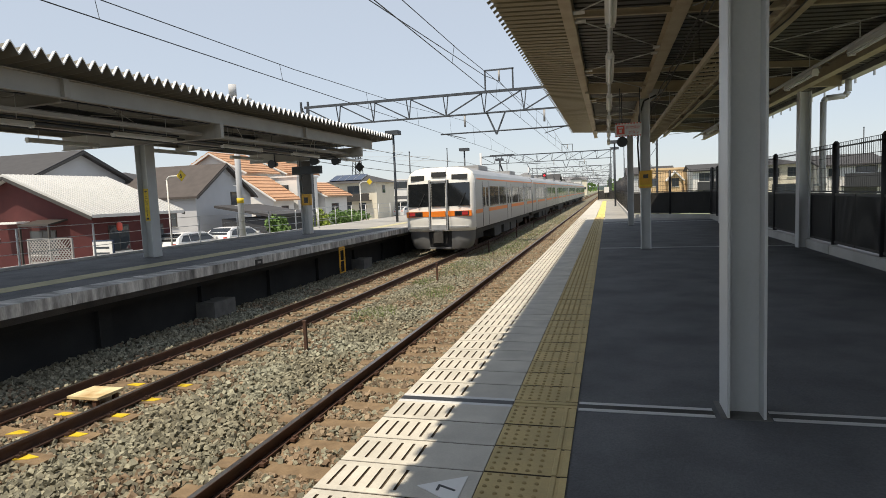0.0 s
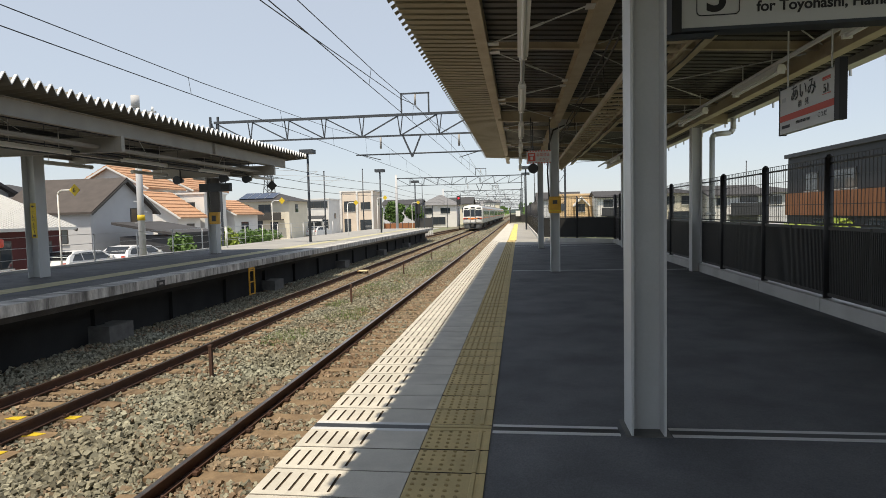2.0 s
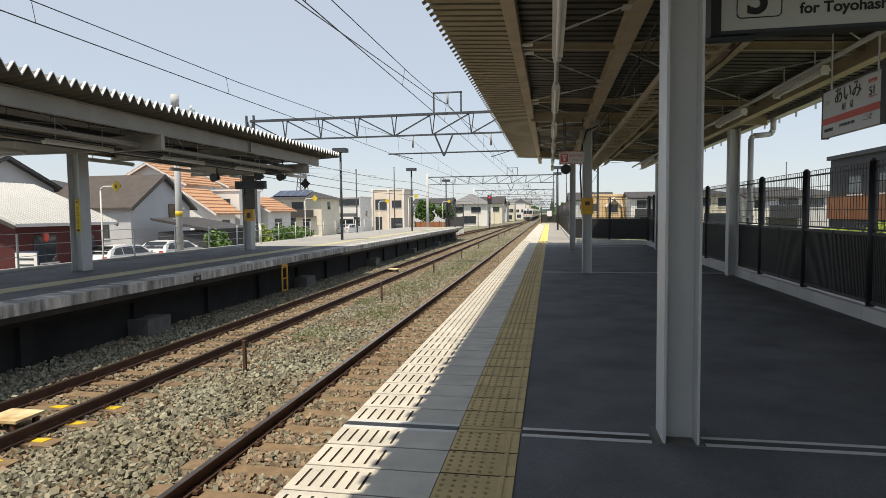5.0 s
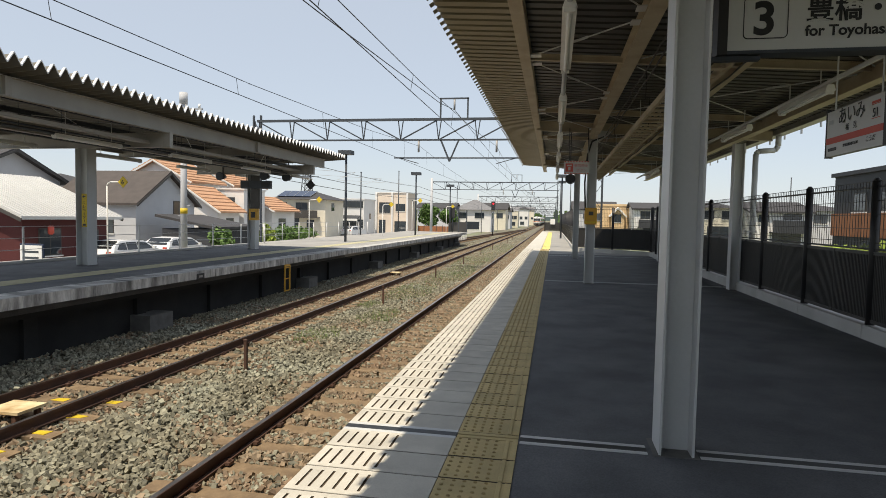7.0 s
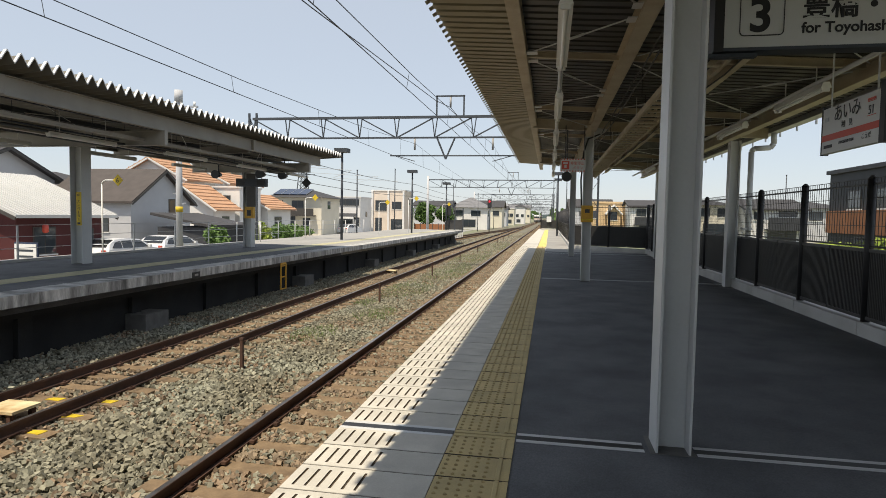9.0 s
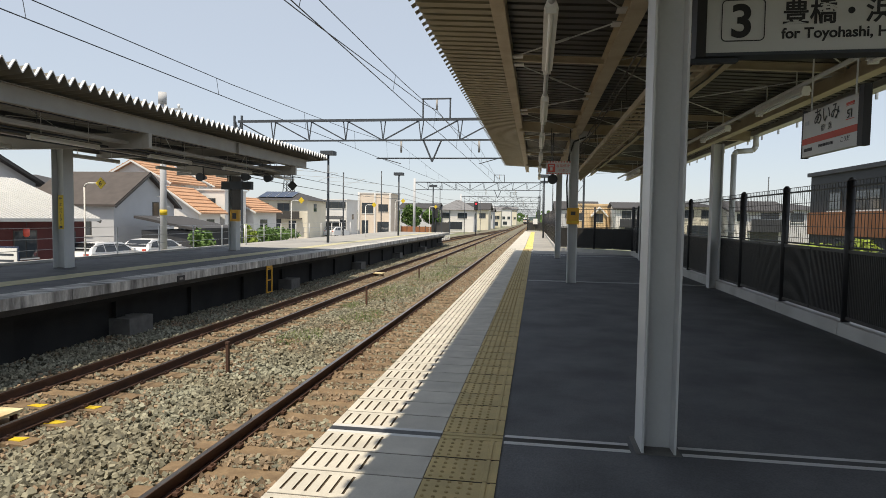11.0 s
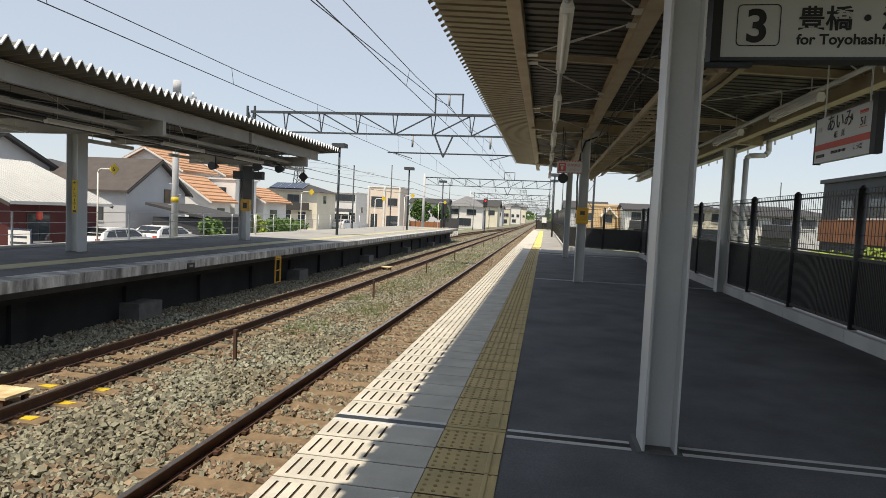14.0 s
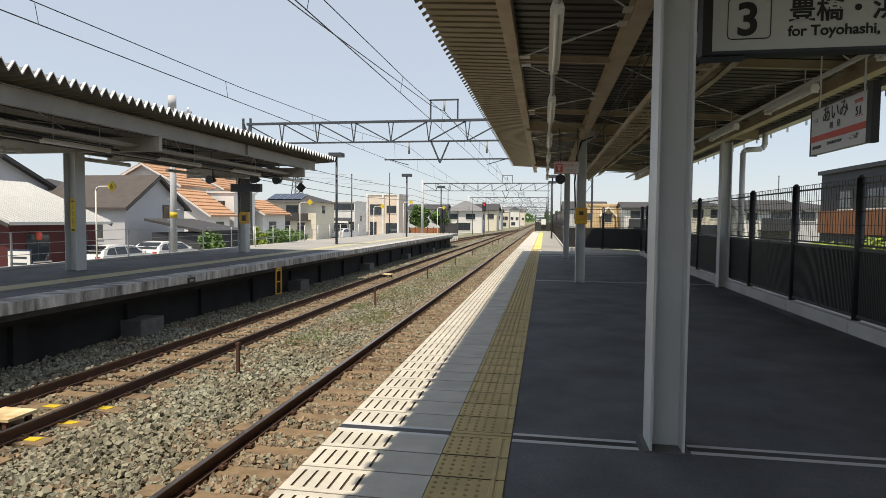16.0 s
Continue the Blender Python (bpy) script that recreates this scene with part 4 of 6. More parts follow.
# ---- trackside ----
for i in range(9):
    y = 9.45 + 8.2 * i
    p = thing("trackside_post", (-3.68, y, BED - 0.1), "rust brown steel post standing in the ballast", "post", "trackside posts")
    part("shaft", box(B(), -0.025, 0.025, -0.025, 0.025, 0.0, 0.68), M["rail"], p)
    part("cap", box(B(), -0.032, 0.032, -0.032, 0.032, 0.66, 0.69), M["rail"], p)
for x, y, n in ((FAR, 6.72, "cream"), (FAR - 0.35, 26.6, "grey")):
    bx = thing("track_beacon", (x, y, SLEEPER_TOP), f"{n} signalling beacon board fixed between the rails", "beacon")
    part("board", box(B(), -0.25, 0.25, -0.22, 0.22, 0.1, 0.135), M["beacon"], bx, bevel=0.012)
    for e in (-0.17, 0.17):
        part("bracket", box(B(), e - 0.03, e + 0.03, -0.2, -0.14, -0.035, 0.1), M["rail"], bx)
        part("bracket", box(B(), e - 0.03, e + 0.03, 0.12, 0.18, -0.035, 0.1), M["rail"], bx)
    part("cross_bar", box(B(), -0.24, 0.24, -0.19, -0.15, 0.08, 0.1), M["rail"], bx)
for k, (x, y) in enumerate(((0.62, 5.1), (0.62, 5.7), (0.62, 6.3), (0.62, 6.9), (0.62, 7.5), (-0.22, 5.7), (-0.22, 6.3), (-0.22, 7.5))):
    z = SLEEPER_TOP - 0.024 if x < 0 else SLEEPER_TOP + 0.004
    e = 0.015 * ((k * 7) % 5 - 2)
    structure("sleeper_mark", prism(B(), [(FAR + x, y - 0.05 + e), (FAR + x + 0.2 + e, y - 0.04), (FAR + x + 0.24, y + 0.06 + e), (FAR + x + 0.05, y + 0.07)], "z", z - 0.03, z), M["yellow"], "yellow paint on a sleeper")
jb = thing("track_box", (-0.55, 33.0, BED), "small pale concrete box beside the rail", "box")
part("body", box(B(), -0.3, 0.3, -0.3, 0.3, -0.05, 0.22), M["coping"], jb, bevel=0.03)


def tufts(name, x, y, rx, ry, count, h, m, seed, z=BED, lab="low green weeds growing in the ballast"):
    rng = random.Random(seed)
    bm = B()
    for _ in range(count):
        a, r = rng.uniform(0, 6.283), rng.random() ** 0.6
        px, py = x + rx * r * math.cos(a), y + ry * r * math.sin(a)
        t, hh, lean = rng.uniform(0, 6.283), h * rng.uniform(0.4, 1.1), rng.uniform(0.2, 0.9)
        dx, dy = math.cos(t), math.sin(t)
        v = [bm.verts.new(q) for q in ((px - dy * 0.008, py + dx * 0.008, z), (px + dy * 0.008, py - dx * 0.008, z),
                                       (px + dx * hh * lean, py + dy * hh * lean, z + hh))]
        bm.faces.new(v)
    return tagged(part(name, bm, m, None, lab), "", "weeds", "", "stuff")


for j, (x, y, rx, ry, n) in enumerate(((-3.7, 12.6, 0.35, 0.7, 420), (-3.2, 15.5, 0.4, 1.0, 380), (-3.6, 21, 0.6, 2.2, 900), (-3.3, 28, 0.7, 4.0, 1400),
                                       (-3.5, 38, 0.8, 6.0, 1800), (-4.0, 17.3, 0.25, 0.6, 200), (-3.4, 52, 0.9, 9.0, 2000))):
    tufts("weeds", x, y, rx * 1.3, ry * 1.2, n * 2, 0.12, M["grass"], 20 + j, BED + 0.02)


# ---- overhead line ----
def portal(y, x0, x1, top=6.2, bottom=5.2):
    p = thing("catenary_portal", (0, y, -1.4), "grey lattice steel portal carrying the overhead line", "overhead gantry", "catenary portals")
    dz = Matrix.Translation((0, 0, 1.4))
    for z, w in ((top, 0.12), (bottom, 0.08)):
        part("chord", box(B(), x0, x1, -w / 2, w / 2, z - w / 2, z + w / 2), M["mast"], p, at=dz)
    n = int((x1 - x0) / 1.75)
    st = (x1 - x0) / n
    for i in range(n):
        a = x0 + i * st
        u, v = (bottom, top) if a > -7.9 else (top, bottom)
        part("diagonal", beamx(B(), (a, 0, u), (a + st, 0, v), 0.06, 0.06), M["mast"], p, at=dz)
        for e in (-0.13, 0.13):
            part("strut", beamx(B(), (a, 0, bottom), (a + e, 0, top), 0.045, 0.045), M["mast"], p, at=dz)
    if x0 < -14.5:
        part("mast_pole", tube(B(), (x0, 0, -1.4), (x0, 0, top + 0.5), 0.2, 0.15, 14), M["wall_grey"], p, "pale concrete pole", at=dz)
    for x in (x0, x1) if x0 > -14.5 else (x1,):
        for s in (-0.2, 0.2):
            part("mast_leg", beamx(B(), (x + s, 0, -1.4), (x + s, 0, top + 0.3), 0.09, 0.09), M["mast"], p, at=dz)
        for i in range(12):
            z = -1.2 + 0.62 * i
            part("lacing", beamx(B(), (x - 0.2 * (-1) ** i, 0, z), (x + 0.2 * (-1) ** i, 0, z + 0.6), 0.045, 0.02), M["mast"], p, at=dz)
    # raised frame for the feeder wires
    for xx in (-4.28, -2.94):
        part("top_frame", beamx(B(), (xx, 0, top), (xx, 0, top + 1.0), 0.07), M["mast"], p, at=dz)
    part("top_frame", beamx(B(), (-4.33, 0, top + 1.0), (-2.89, 0, top + 1.0), 0.07), M["mast"], p, at=dz)
    part("insulator", tube(B(), (-3.6, 0, top + 0.45), (-3.6, 0, top + 0.95), 0.05, n=8), M["insul"], p, at=dz)
    # drop bracket and pull-off bar over both tracks
    part("drop_bracket", beamx(beamx(B(), (-4.25, 0, bottom), (-3.8, 0, 4.15), 0.08), (-3.35, 0, bottom), (-3.8, 0, 4.15), 0.07), M["mast"], p, at=dz)
    part("registration_bar", tube(B(), (-6.6, 0, 4.32), (-0.3, 0, 4.32), 0.035, n=8), M["mast"], p, at=dz)
    for cx, s in ((NEAR, 1), (FAR, -1)):
        part("insulator", tube(B(), (cx, 0, 4.6), (cx, 0, 5.15), 0.05, n=8), M["insul"], p, at=dz)
        part("steady_arm", tube(B(), (cx + s * 0.9, 0, 4.3), (cx, 0, 4.05), 0.02, n=6), M["mast"], p, at=dz)
    return p


PORTALS = [29.4 + 50.4 * i for i in range(8)]
for i, y in enumerate(PORTALS):
    portal(y, -13.95 if i == 0 else -15.0, 3.3 if i == 0 else 1.9)


def wire(name, pts, r, label, m=None):
    bm = B()
    for a, b in zip(pts, pts[1:]):
        tube(bm, a, b, r, n=5, cap=False)
    return tagged(part(name, bm, m or M["wire"]), label, "cable", "overhead wires")


for cx, mx, mz in ((-1.55, -1.5, 4.12), (-5.25, -5.3, 4.14)):
    wire("contact_wire", [(cx, -30, 3.88), (cx, 420, 3.88)], 0.0085, "copper contact wire over the track")
    pts = []
    for i in range(-6, 45):
        y = 29.4 + 50.4 * i / 6.0
        u = ((y - 29.4) / 50.4) % 1.0
        pts.append((mx, y, mz + 0.75 * (2 * u - 1) ** 2))
    tagged(wire("messenger_wire", pts, 0.008, "dark catenary wire over the track"), "dark catenary wire over the track", "cable", "overhead wires", "stuff")
    for i in range(-4, 48):
        y = 12.0 + 4.75 * i
        u = ((y - 29.4) / 50.4) % 1.0
        wire("dropper", [(cx, y, 3.88), (mx, y, mz + 0.75 * (2 * u - 1) ** 2)], 0.005, "thin dropper between the wires")
wire("feeder_wire", [(-6.35, -9.0, 6.85), (-4.79, 15.07, 6.6), (-3.94, 27.36, 6.6), (-3.6, 29.4, 6.65), (-3.6, 54, 6.3), (-3.6, 79.8, 6.65), (-3.6, 105, 6.3), (-3.6, 130, 6.65), (-3.6, 330, 6.6)], 0.016, "black feeder cable above the tracks")
for x, z in ((-14.2, 4.2), (-14.4, 5.0), (-14.0, 3.6)):
    pts = [(x, 25 + 9 * i, z - 0.35 + 0.35 * (2 * ((i % 5) / 5.0) - 1) ** 2) for i in range(24)]
    tagged(wire("line_cable", pts, 0.02, "black cable strung along the railway"), "black cable strung along the railway", "cable", "overhead wires", "stuff")

# ---- lamps and signs of the opposite platform ----


def platform_light(x, y, h):
    p = thing("platform_light", (x, y, 0), "dark grey lamp post with a flat rectangular head", "lamp post", "platform lamp posts")
    part("post", tube(B(), (0, 0, 0), (0, 0, h), 0.07, 0.055, 12), M["mast"], p)
    part("head", box(B(), -0.35, 0.35, -0.28, 0.28, h - 0.05, h + 0.16), M["mast"], p, "flat lamp head", bevel=0.04)
    part("base_plate", box(B(), -0.15, 0.15, -0.15, 0.15, 0.0, 0.02), M["galv"], p)


for x, y, h in ((-9.55, 30.65, 4.66), (-9.13, 45.2, 4.66), (-8.64, 57.8, 4.45)):
    platform_light(x, y, h)


def stop_sign(x, y, h, text, z=0.0):
    p = thing("stop_sign", (x, y, z), "yellow diamond stop marker on a white hooked post", "sign", "stop markers")
    bm = B()
    pts = [(0, 0, -1.2), (0, 0, h - 0.12), (0.05, 0, h - 0.04), (0.14, 0, h), (0.62, 0, h)]
    for a, b in zip(pts, pts[1:]):
        tube(bm, a, b, 0.024, n=8)
    part("post", bm, M["frame_white"], p, "white hooked post")
    d = part("diamond", prism(B(), [(0.62, h - 0.19), (0.8, h), (0.62, h + 0.19), (0.44, h)], "y", -0.05, -0.03), M["yellow"], p, "yellow diamond plate")
    if text:
        letters("figure", text, 0.2, M["ink"], d, pose(0.56, -0.052, h - 0.07, 90, 0, 0), bold=0.003)


stop_sign(-13.0, 17.55, 2.34, "6")
stop_sign(-12.6, 33.0, 2.29, "")
stop_sign(-10.47, 40.84, 2.25, "")
stop_sign(-9.35, 45.0, 2.66, "")
stop_sign(-8.95, 57.6, 2.5, "")

pole = thing("utility_pole", (-14.5, 23.9, -1.4), "tall concrete utility pole with a yellow number band", "utility pole")
part("shaft", tube(B(), (0, 0, 0), (0, 0, 7.8), 0.15, 0.12, 16), M["wall_grey"], pole)
part("number_band", tube(B(), (0, 0, 2.75), (0, 0, 2.98), 0.155, n=16), M["yellow"], pole, "yellow band")
part("transformer", tube(B(), (0.0, 0, 7.45), (0.0, 0, 7.95), 0.17, n=16), M["wall_grey"], pole, "grey cylindrical transformer")
part("crossarm", box(B(), -0.9, 0.9, -0.04, 0.04, 7.2, 7.28), M["galv"], pole)
for x in (-0.75, 0.0, 0.75):
    part("insulator", tube(B(), (x, 0, 7.28), (x, 0, 7.45), 0.05, n=8), M["white"], pole)
for i in range(8):
    part("step_bolt", tube(B(), (-0.3 if i % 2 else 0, 0, 2.2 + i * 0.45), (0.0 if i % 2 else 0.3, 0, 2.2 + i * 0.45), 0.012, n=5), M["galv"], pole)

hd = thing("hanging_diamond", (-8.0, 22.3, 2.38), "black diamond marker hanging from the canopy end", "sign")
part("plate", prism(B(), [(0, -0.02), (0.2, 0.18), (0, 0.38), (-0.2, 0.18)], "y", -0.015, 0.015), M["black"], hd)
part("hanger", tube(B(), (0, 0, 0.36), (0, 0, 1.3), 0.012, n=6), M["black"], hd)
for y, z in ((13.75, 1.55),):
    ys = thing("column_sign", (-10.36, y - 0.177, 0.98), "narrow yellow direction sign with dark unreadable writing on the column", "sign")
    part("plate", box(B(), -0.07, 0.07, 0, 0.012, 0, 0.84), M["yellow"], ys)
    part("arrow", prism(B(), [(-0.045, 0.765), (-0.005, 0.8), (-0.005, 0.775), (0.045, 0.775), (0.045, 0.755), (-0.005, 0.755), (-0.005, 0.73)], "y", -0.004, 0), M["ink"], ys)
    for i, ch in enumerate("エレベ|タ|"):
        if ch == "|":
            part("writing", box(B(), -0.007, 0.007, -0.004, 0, 0.575 - 0.092 * i, 0.645 - 0.092 * i), M["ink"], ys)
        else:
            letters("writing", ch, 0.095, M["ink"], ys, pose(-0.047, -0.002, 0.575 - 0.092 * i, 90, 0, 0))
    part("symbol", box(B(), -0.04, 0.04, -0.004, 0, 0.03, 0.08), M["ink"], ys)
eb2 = thing("emergency_box", (-10.25, 22.12, 1.05), "yellow emergency stop box with dark stripes on the column", "emergency button")
part("case", box(B(), -0.18, 0.18, -0.1, 0.06, 0.1, 0.55), M["amber"], eb2, bevel=0.02)
part("window", box(B(), -0.08, 0.08, -0.108, -0.1, 0.2, 0.42), M["black"], eb2)
dark = thing("column_sleeve", (-10.25, 22.2, 1.6), "dark cladding sleeve on the column", "cladding")
part("sleeve", box(B(), -0.19, 0.19, -0.03, 0.02, 0.0, 1.3), M["frame_dark"], dark)
for i, (x, y) in enumerate(((-9.3, 21.2), (-8.7, 21.8), (-11.2, 21.4))):
    sp = thing("loudspeaker", (x, y, 2.7), "dark grey horn loudspeaker under the opposite canopy", "loudspeaker", "loudspeakers")
    part("horn", tube(B(), (0, -0.2, 0.1), (0, 0.2, 0.1), 0.16, 0.07, 16), M["mast"], sp)
    part("bracket", beamx(B(), (0, 0.05, 0.1), (0, 0.05, 0.95), 0.03), M["mast"], sp)
bd = thing("direction_board", (-9.9, 21.6, 2.36), "dark hanging departure board under the opposite canopy", "board")
part("case", box(B(), -0.6, 0.6, -0.1, 0.1, 0, 0.3), M["mast"], bd, bevel=0.01)
for x in (-0.4, 0.4):
    part("hanger", tube(B(), (x, 0, 0.3), (x, 0, 1.2), 0.015, n=6), M["mast"], bd)
    part("face", box(B(), x - 0.15, x + 0.15, -0.106, -0.1, 0.06, 0.24), M["black"], bd)


# ---- signs and fittings on our platform ----
s3 = thing("platform_sign", (2.32, 4.5, 2.455), "white platform number sign with black writing, dark frame", "sign")
part("face", box(B(), 0.04, 2.4, -0.06, 0.06, 0.02, 0.46), M["signface"], s3, "white sign panel")
for z in (0.0, 0.46):
    part("frame_rail", box(B(), 0, 2.44, -0.065, 0.065, z, z + 0.02), M["mast"], s3)
part("frame_end", box(B(), -0.02, 0.04, -0.067, 0.067, -0.004, 0.484), M["fence"], s3)
part("frame_end", box(B(), 2.4, 2.44, -0.067, 0.067, -0.004, 0.484), M["fence"], s3)
bm = B()
R, t = 0.028, 0.004
pts = []
for cx, cz, a0 in ((0.36, 0.32, 0), (0.16, 0.32, 90), (0.16, 0.12, 180), (0.36, 0.12, 270)):
    for i in range(6):
        a = radians(a0 + 18 * i)
        pts.append((cx + R * math.cos(a), cz + R * math.sin(a)))
for a, b in zip(pts, pts[1:] + pts[:1]):
    beamx(bm, (a[0], -0.063, a[1]), (b[0], -0.063, b[1]), 0.004, 0.006)
part("number_outline", bm, M["ink"], s3)
letters("number", "3", 0.285, M["ink"], s3, pose(0.18, -0.0625, 0.12, 90, 0, 0), bold=0.007)
letters("writing", "for Toyohashi, Hamamatsu", 0.09, M["ink"], s3, pose(0.49, -0.0625, 0.1, 90, 0, 0), bold=0.0022)
letters("writing", "豊橋・浜松 方面", 0.16, M["ink"], s3, pose(0.49, -0.0625, 0.2, 90, 0, 0), bold=0.003)
for x in (0.5, 1.9):
    part("hanger", box(B(), x - 0.03, x + 0.03, -0.02, 0.02, 0.48, 0.92), M["steel"], s3)
part("mount_bar", box(B(), -0.1, 0.25, -0.03, 0.03, -0.03, -0.006), M["mast"], s3)

sa = thing("station_name_sign", (4.0, 6.95, 2.06), "white station name sign with an orange red band", "sign")
turn = pose(0, 0, 0, 0, 0, -90)
part("face", box(B(), -0.03, 0.03, -1.06, 0, 0.0, 0.44), M["signface"], sa, "white sign panel")
part("frame", box(B(), -0.032, 0.032, -1.14, -1.06, -0.01, 0.5), M["fence"], sa)
part("frame", box(B(), -0.034, 0.034, 0, 0.02, -0.01, 0.47), M["fence"], sa)
part("band", box(B(), -0.034, -0.03, -1.06, 0, 0.12, 0.18), M["sign_red"], sa, "orange red band")
for body, size, y, z, m in (("あいみ", 0.17, -0.24, 0.3, M["ink"]), ("相　見", 0.07, -0.4, 0.215, M["ink"]), ("51", 0.105, -0.875, 0.255, M["ink"]),
                            ("こうだ", 0.055, -0.78, 0.06, M["ink"]), ("愛知県額田郡幸田町", 0.032, -0.36, 0.065, M["ink"])):
    letters("writing", body, size, m, sa, pose(-0.0345, y, z, 90, 0, -90))
part("writing_bar", box(B(), -0.034, -0.03, -0.22, -0.05, 0.05, 0.08), M["ink"], sa)
part("writing_bar", box(B(), -0.034, -0.03, -0.99, -0.86, 0.37, 0.39), M["sign_red"], sa)
part("logo_bar", box(B(), -0.034, -0.03, -0.13, -0.05, 0.31, 0.35), M["galv"], sa)
for z0, z1 in ((0.24, 0.245), (0.36, 0.365)):
    part("code_frame", box(B(), -0.034, -0.03, -1.0, -0.86, z0, z1), M["sign_red"], sa)
for y in (-0.95, -0.1):
    part("hanger", box(B(), -0.006, 0.006, y - 0.006, y + 0.006, 0.44, 1.34), M["steel"], sa)

em = thing("emergency_sign", (1.5, 13.72, 2.39), "white emergency stop button sign with red striped edges", "sign")
part("plate", box(B(), 0, 0.54, 0, 0.02, 0, 0.28), M["signface"], em)
for i in range(9):
    for z in (0.0, 0.255):
        part("stripe", box(B(), 0.01 + i * 0.06, 0.04 + i * 0.06, -0.004, 0, z, z + 0.025), M["sign_red"], em)
part("symbol", box(B(), 0.03, 0.19, -0.005, 0, 0.05, 0.23), M["sign_red"], em, "red square symbol with a pressing figure in white")
part("symbol_mark", box(box(B(), 0.085, 0.135, -0.007, -0.005, 0.08, 0.15), 0.06, 0.16, -0.007, -0.005, 0.17, 0.2), M["signface"], em)
letters("writing", "非常停止", 0.075, M["sign_red"], em, pose(0.21, -0.003, 0.155, 90, 0, 0))
letters("writing", "ボタン", 0.075, M["sign_red"], em, pose(0.26, -0.003, 0.055, 90, 0, 0))
for x in (0.1, 0.5):
    part("hanger", tube(B(), (x, 0.01, 0.28), (x, 0.01, 1.0), 0.01, n=6), M["black"], em)
sp = thing("loudspeaker", (1.64, 13.8, 2.2), "round black loudspeaker hung below the canopy", "loudspeaker", "loudspeakers")
part("horn", tube(B(), (0, -0.12, 0.08), (0, 0.12, 0.08), 0.11, 0.05, 16), M["black"], sp)
part("hanger", tube(B(), (0, 0.03, 0.1), (0, 0.03, 1.2), 0.012, n=6), M["black"], sp)
eb1 = thing("emergency_box", (2.1, 13.76, 1.28), "yellow emergency stop button box strapped to the column", "emergency button")
part("case", box(B(), -0.125, 0.125, -0.07, 0.24, 0.02, 0.38), M["amber"], eb1, bevel=0.02)
part("button_window", box(B(), -0.05, 0.05, -0.077, -0.07, 0.22, 0.3), M["frame_dark"], eb1)
part("strap", box(B(), -0.13, 0.13, -0.075, 0.245, 0.06, 0.085), M["yellow"], eb1)
cb = thing("column_cable", (1.98, 13.75, 0), "black cables running down the column", "cable")
bm = B()
for a, b in zip([(0, 0, 1.6), (-0.03, 0, 2.2), (0.01, 0, 2.8), (0.1, 0, 3.1)], [(-0.03, 0, 2.2), (0.01, 0, 2.8), (0.1, 0, 3.1), (0.35, 0, 3.2)]):
    tube(bm, a, b, 0.018, n=8)
part("cable", bm, M["cable"], cb)
ms = thing("platform_end_sign", (1.2, 66.95, 0.9), "small white notice on the platform end fence", "sign")
part("plate", box(B(), -0.25, 0.25, 0, 0.02, 0, 0.6), M["white"], ms)
part("bracket", box(B(), -0.04, 0.04, 0.02, 0.3, 0.1, 0.2), M["black"], ms)
for k, (x, h) in enumerate(((2.3, 4.6), (2.45, 4.9))):
    platform_light(x - 0.45, 46.0 + 12 * k, h)
sig = thing("railway_signal", (-8.5, 98.6, -1.4), "black colour light signal showing red on a post", "signal")
part("post", tube(B(), (0, 0, 0), (0, 0, 4.0), 0.08, n=10), M["mast"], sig)
part("head", box(B(), -0.33, 0.33, -0.1, 0.1, 4.2, 5.6), M["black"], sig, "black signal head", bevel=0.15)
for z in (4.45, 4.85):
    part("lens", tube(B(), (0, -0.13, z), (0, -0.1, z), 0.15, n=16), M["train_glass"], sig)
part("lens", tube(B(), (0, -0.14, 5.25), (0, -0.1, 5.25), 0.17, n=16), M["red_light"], sig, "lit red lens")
sg2 = thing("railway_signal", (-8.42, 58.2, 0), "small black signal lamp at the platform end", "signal")
part("post", tube(B(), (0, 0, 0), (0, 0, 2.4), 0.05, n=10), M["mast"], sg2)
part("head", box(B(), -0.2, 0.2, -0.1, 0.1, 1.4, 2.4), M["black"], sg2, bevel=0.08)
ef = thing("platform_end_fence", (-8.2, 58.3, 0), "dark fence across the end of the opposite platform", "fence")
part("panel", box(B(), -0.5, 1.15, 0, 0.05, 0.05, 1.0), M["panel"], ef)
for x in (-0.5, 0.35, 1.15):
    part("post", box(B(), x - 0.05, x + 0.05, -0.02, 0.07, 0, 2.2), M["mast"], ef)


# ---- neighbourhood ----
structure("street_left", box(B(), -140, -13.8, -40, 118, -1.42, -1.4), M["asphalt_old"], "grey street behind the opposite platform")
structure("verge_right", box(B(), 5.6, 300, -60, 500, -1.42, -0.4), M["soil"], "grassy ground behind the fence")


def window_on(par, face, u, z, w, h, at, bars=1, frame=None):
    """A window on the -y face (at = y) or the +x / -x face (at = x); u runs along the face."""
    fr = frame or M["frame_dark"]
    def bx(u0, u1, z0, z1, d0, d1):
        if face == "y":
            return box(B(), u0, u1, at - d1, at - d0, z0, z1)
        if face == "x":
            return box(B(), at + d0, at + d1, u0, u1, z0, z1)
        return box(B(), at - d1, at - d0, u0, u1, z0, z1)
    win = part("window", bx(u - w / 2, u + w / 2, z, z + h, 0.0, 0.03), fr, par)
    n = bars + 1
    for i in range(n):
        a = u - w / 2 + 0.05 + i * (w - 0.05) / n
        part("pane", bx(a, a + (w - 0.05) / n - 0.05, z + 0.05, z + h - 0.05, 0.032, 0.04), M["glass"], win)
    part("sill", bx(u - w / 2 - 0.05, u + w / 2 + 0.05, z - 0.06, z, 0.0, 0.08), M["frame_white"], win)
    return win


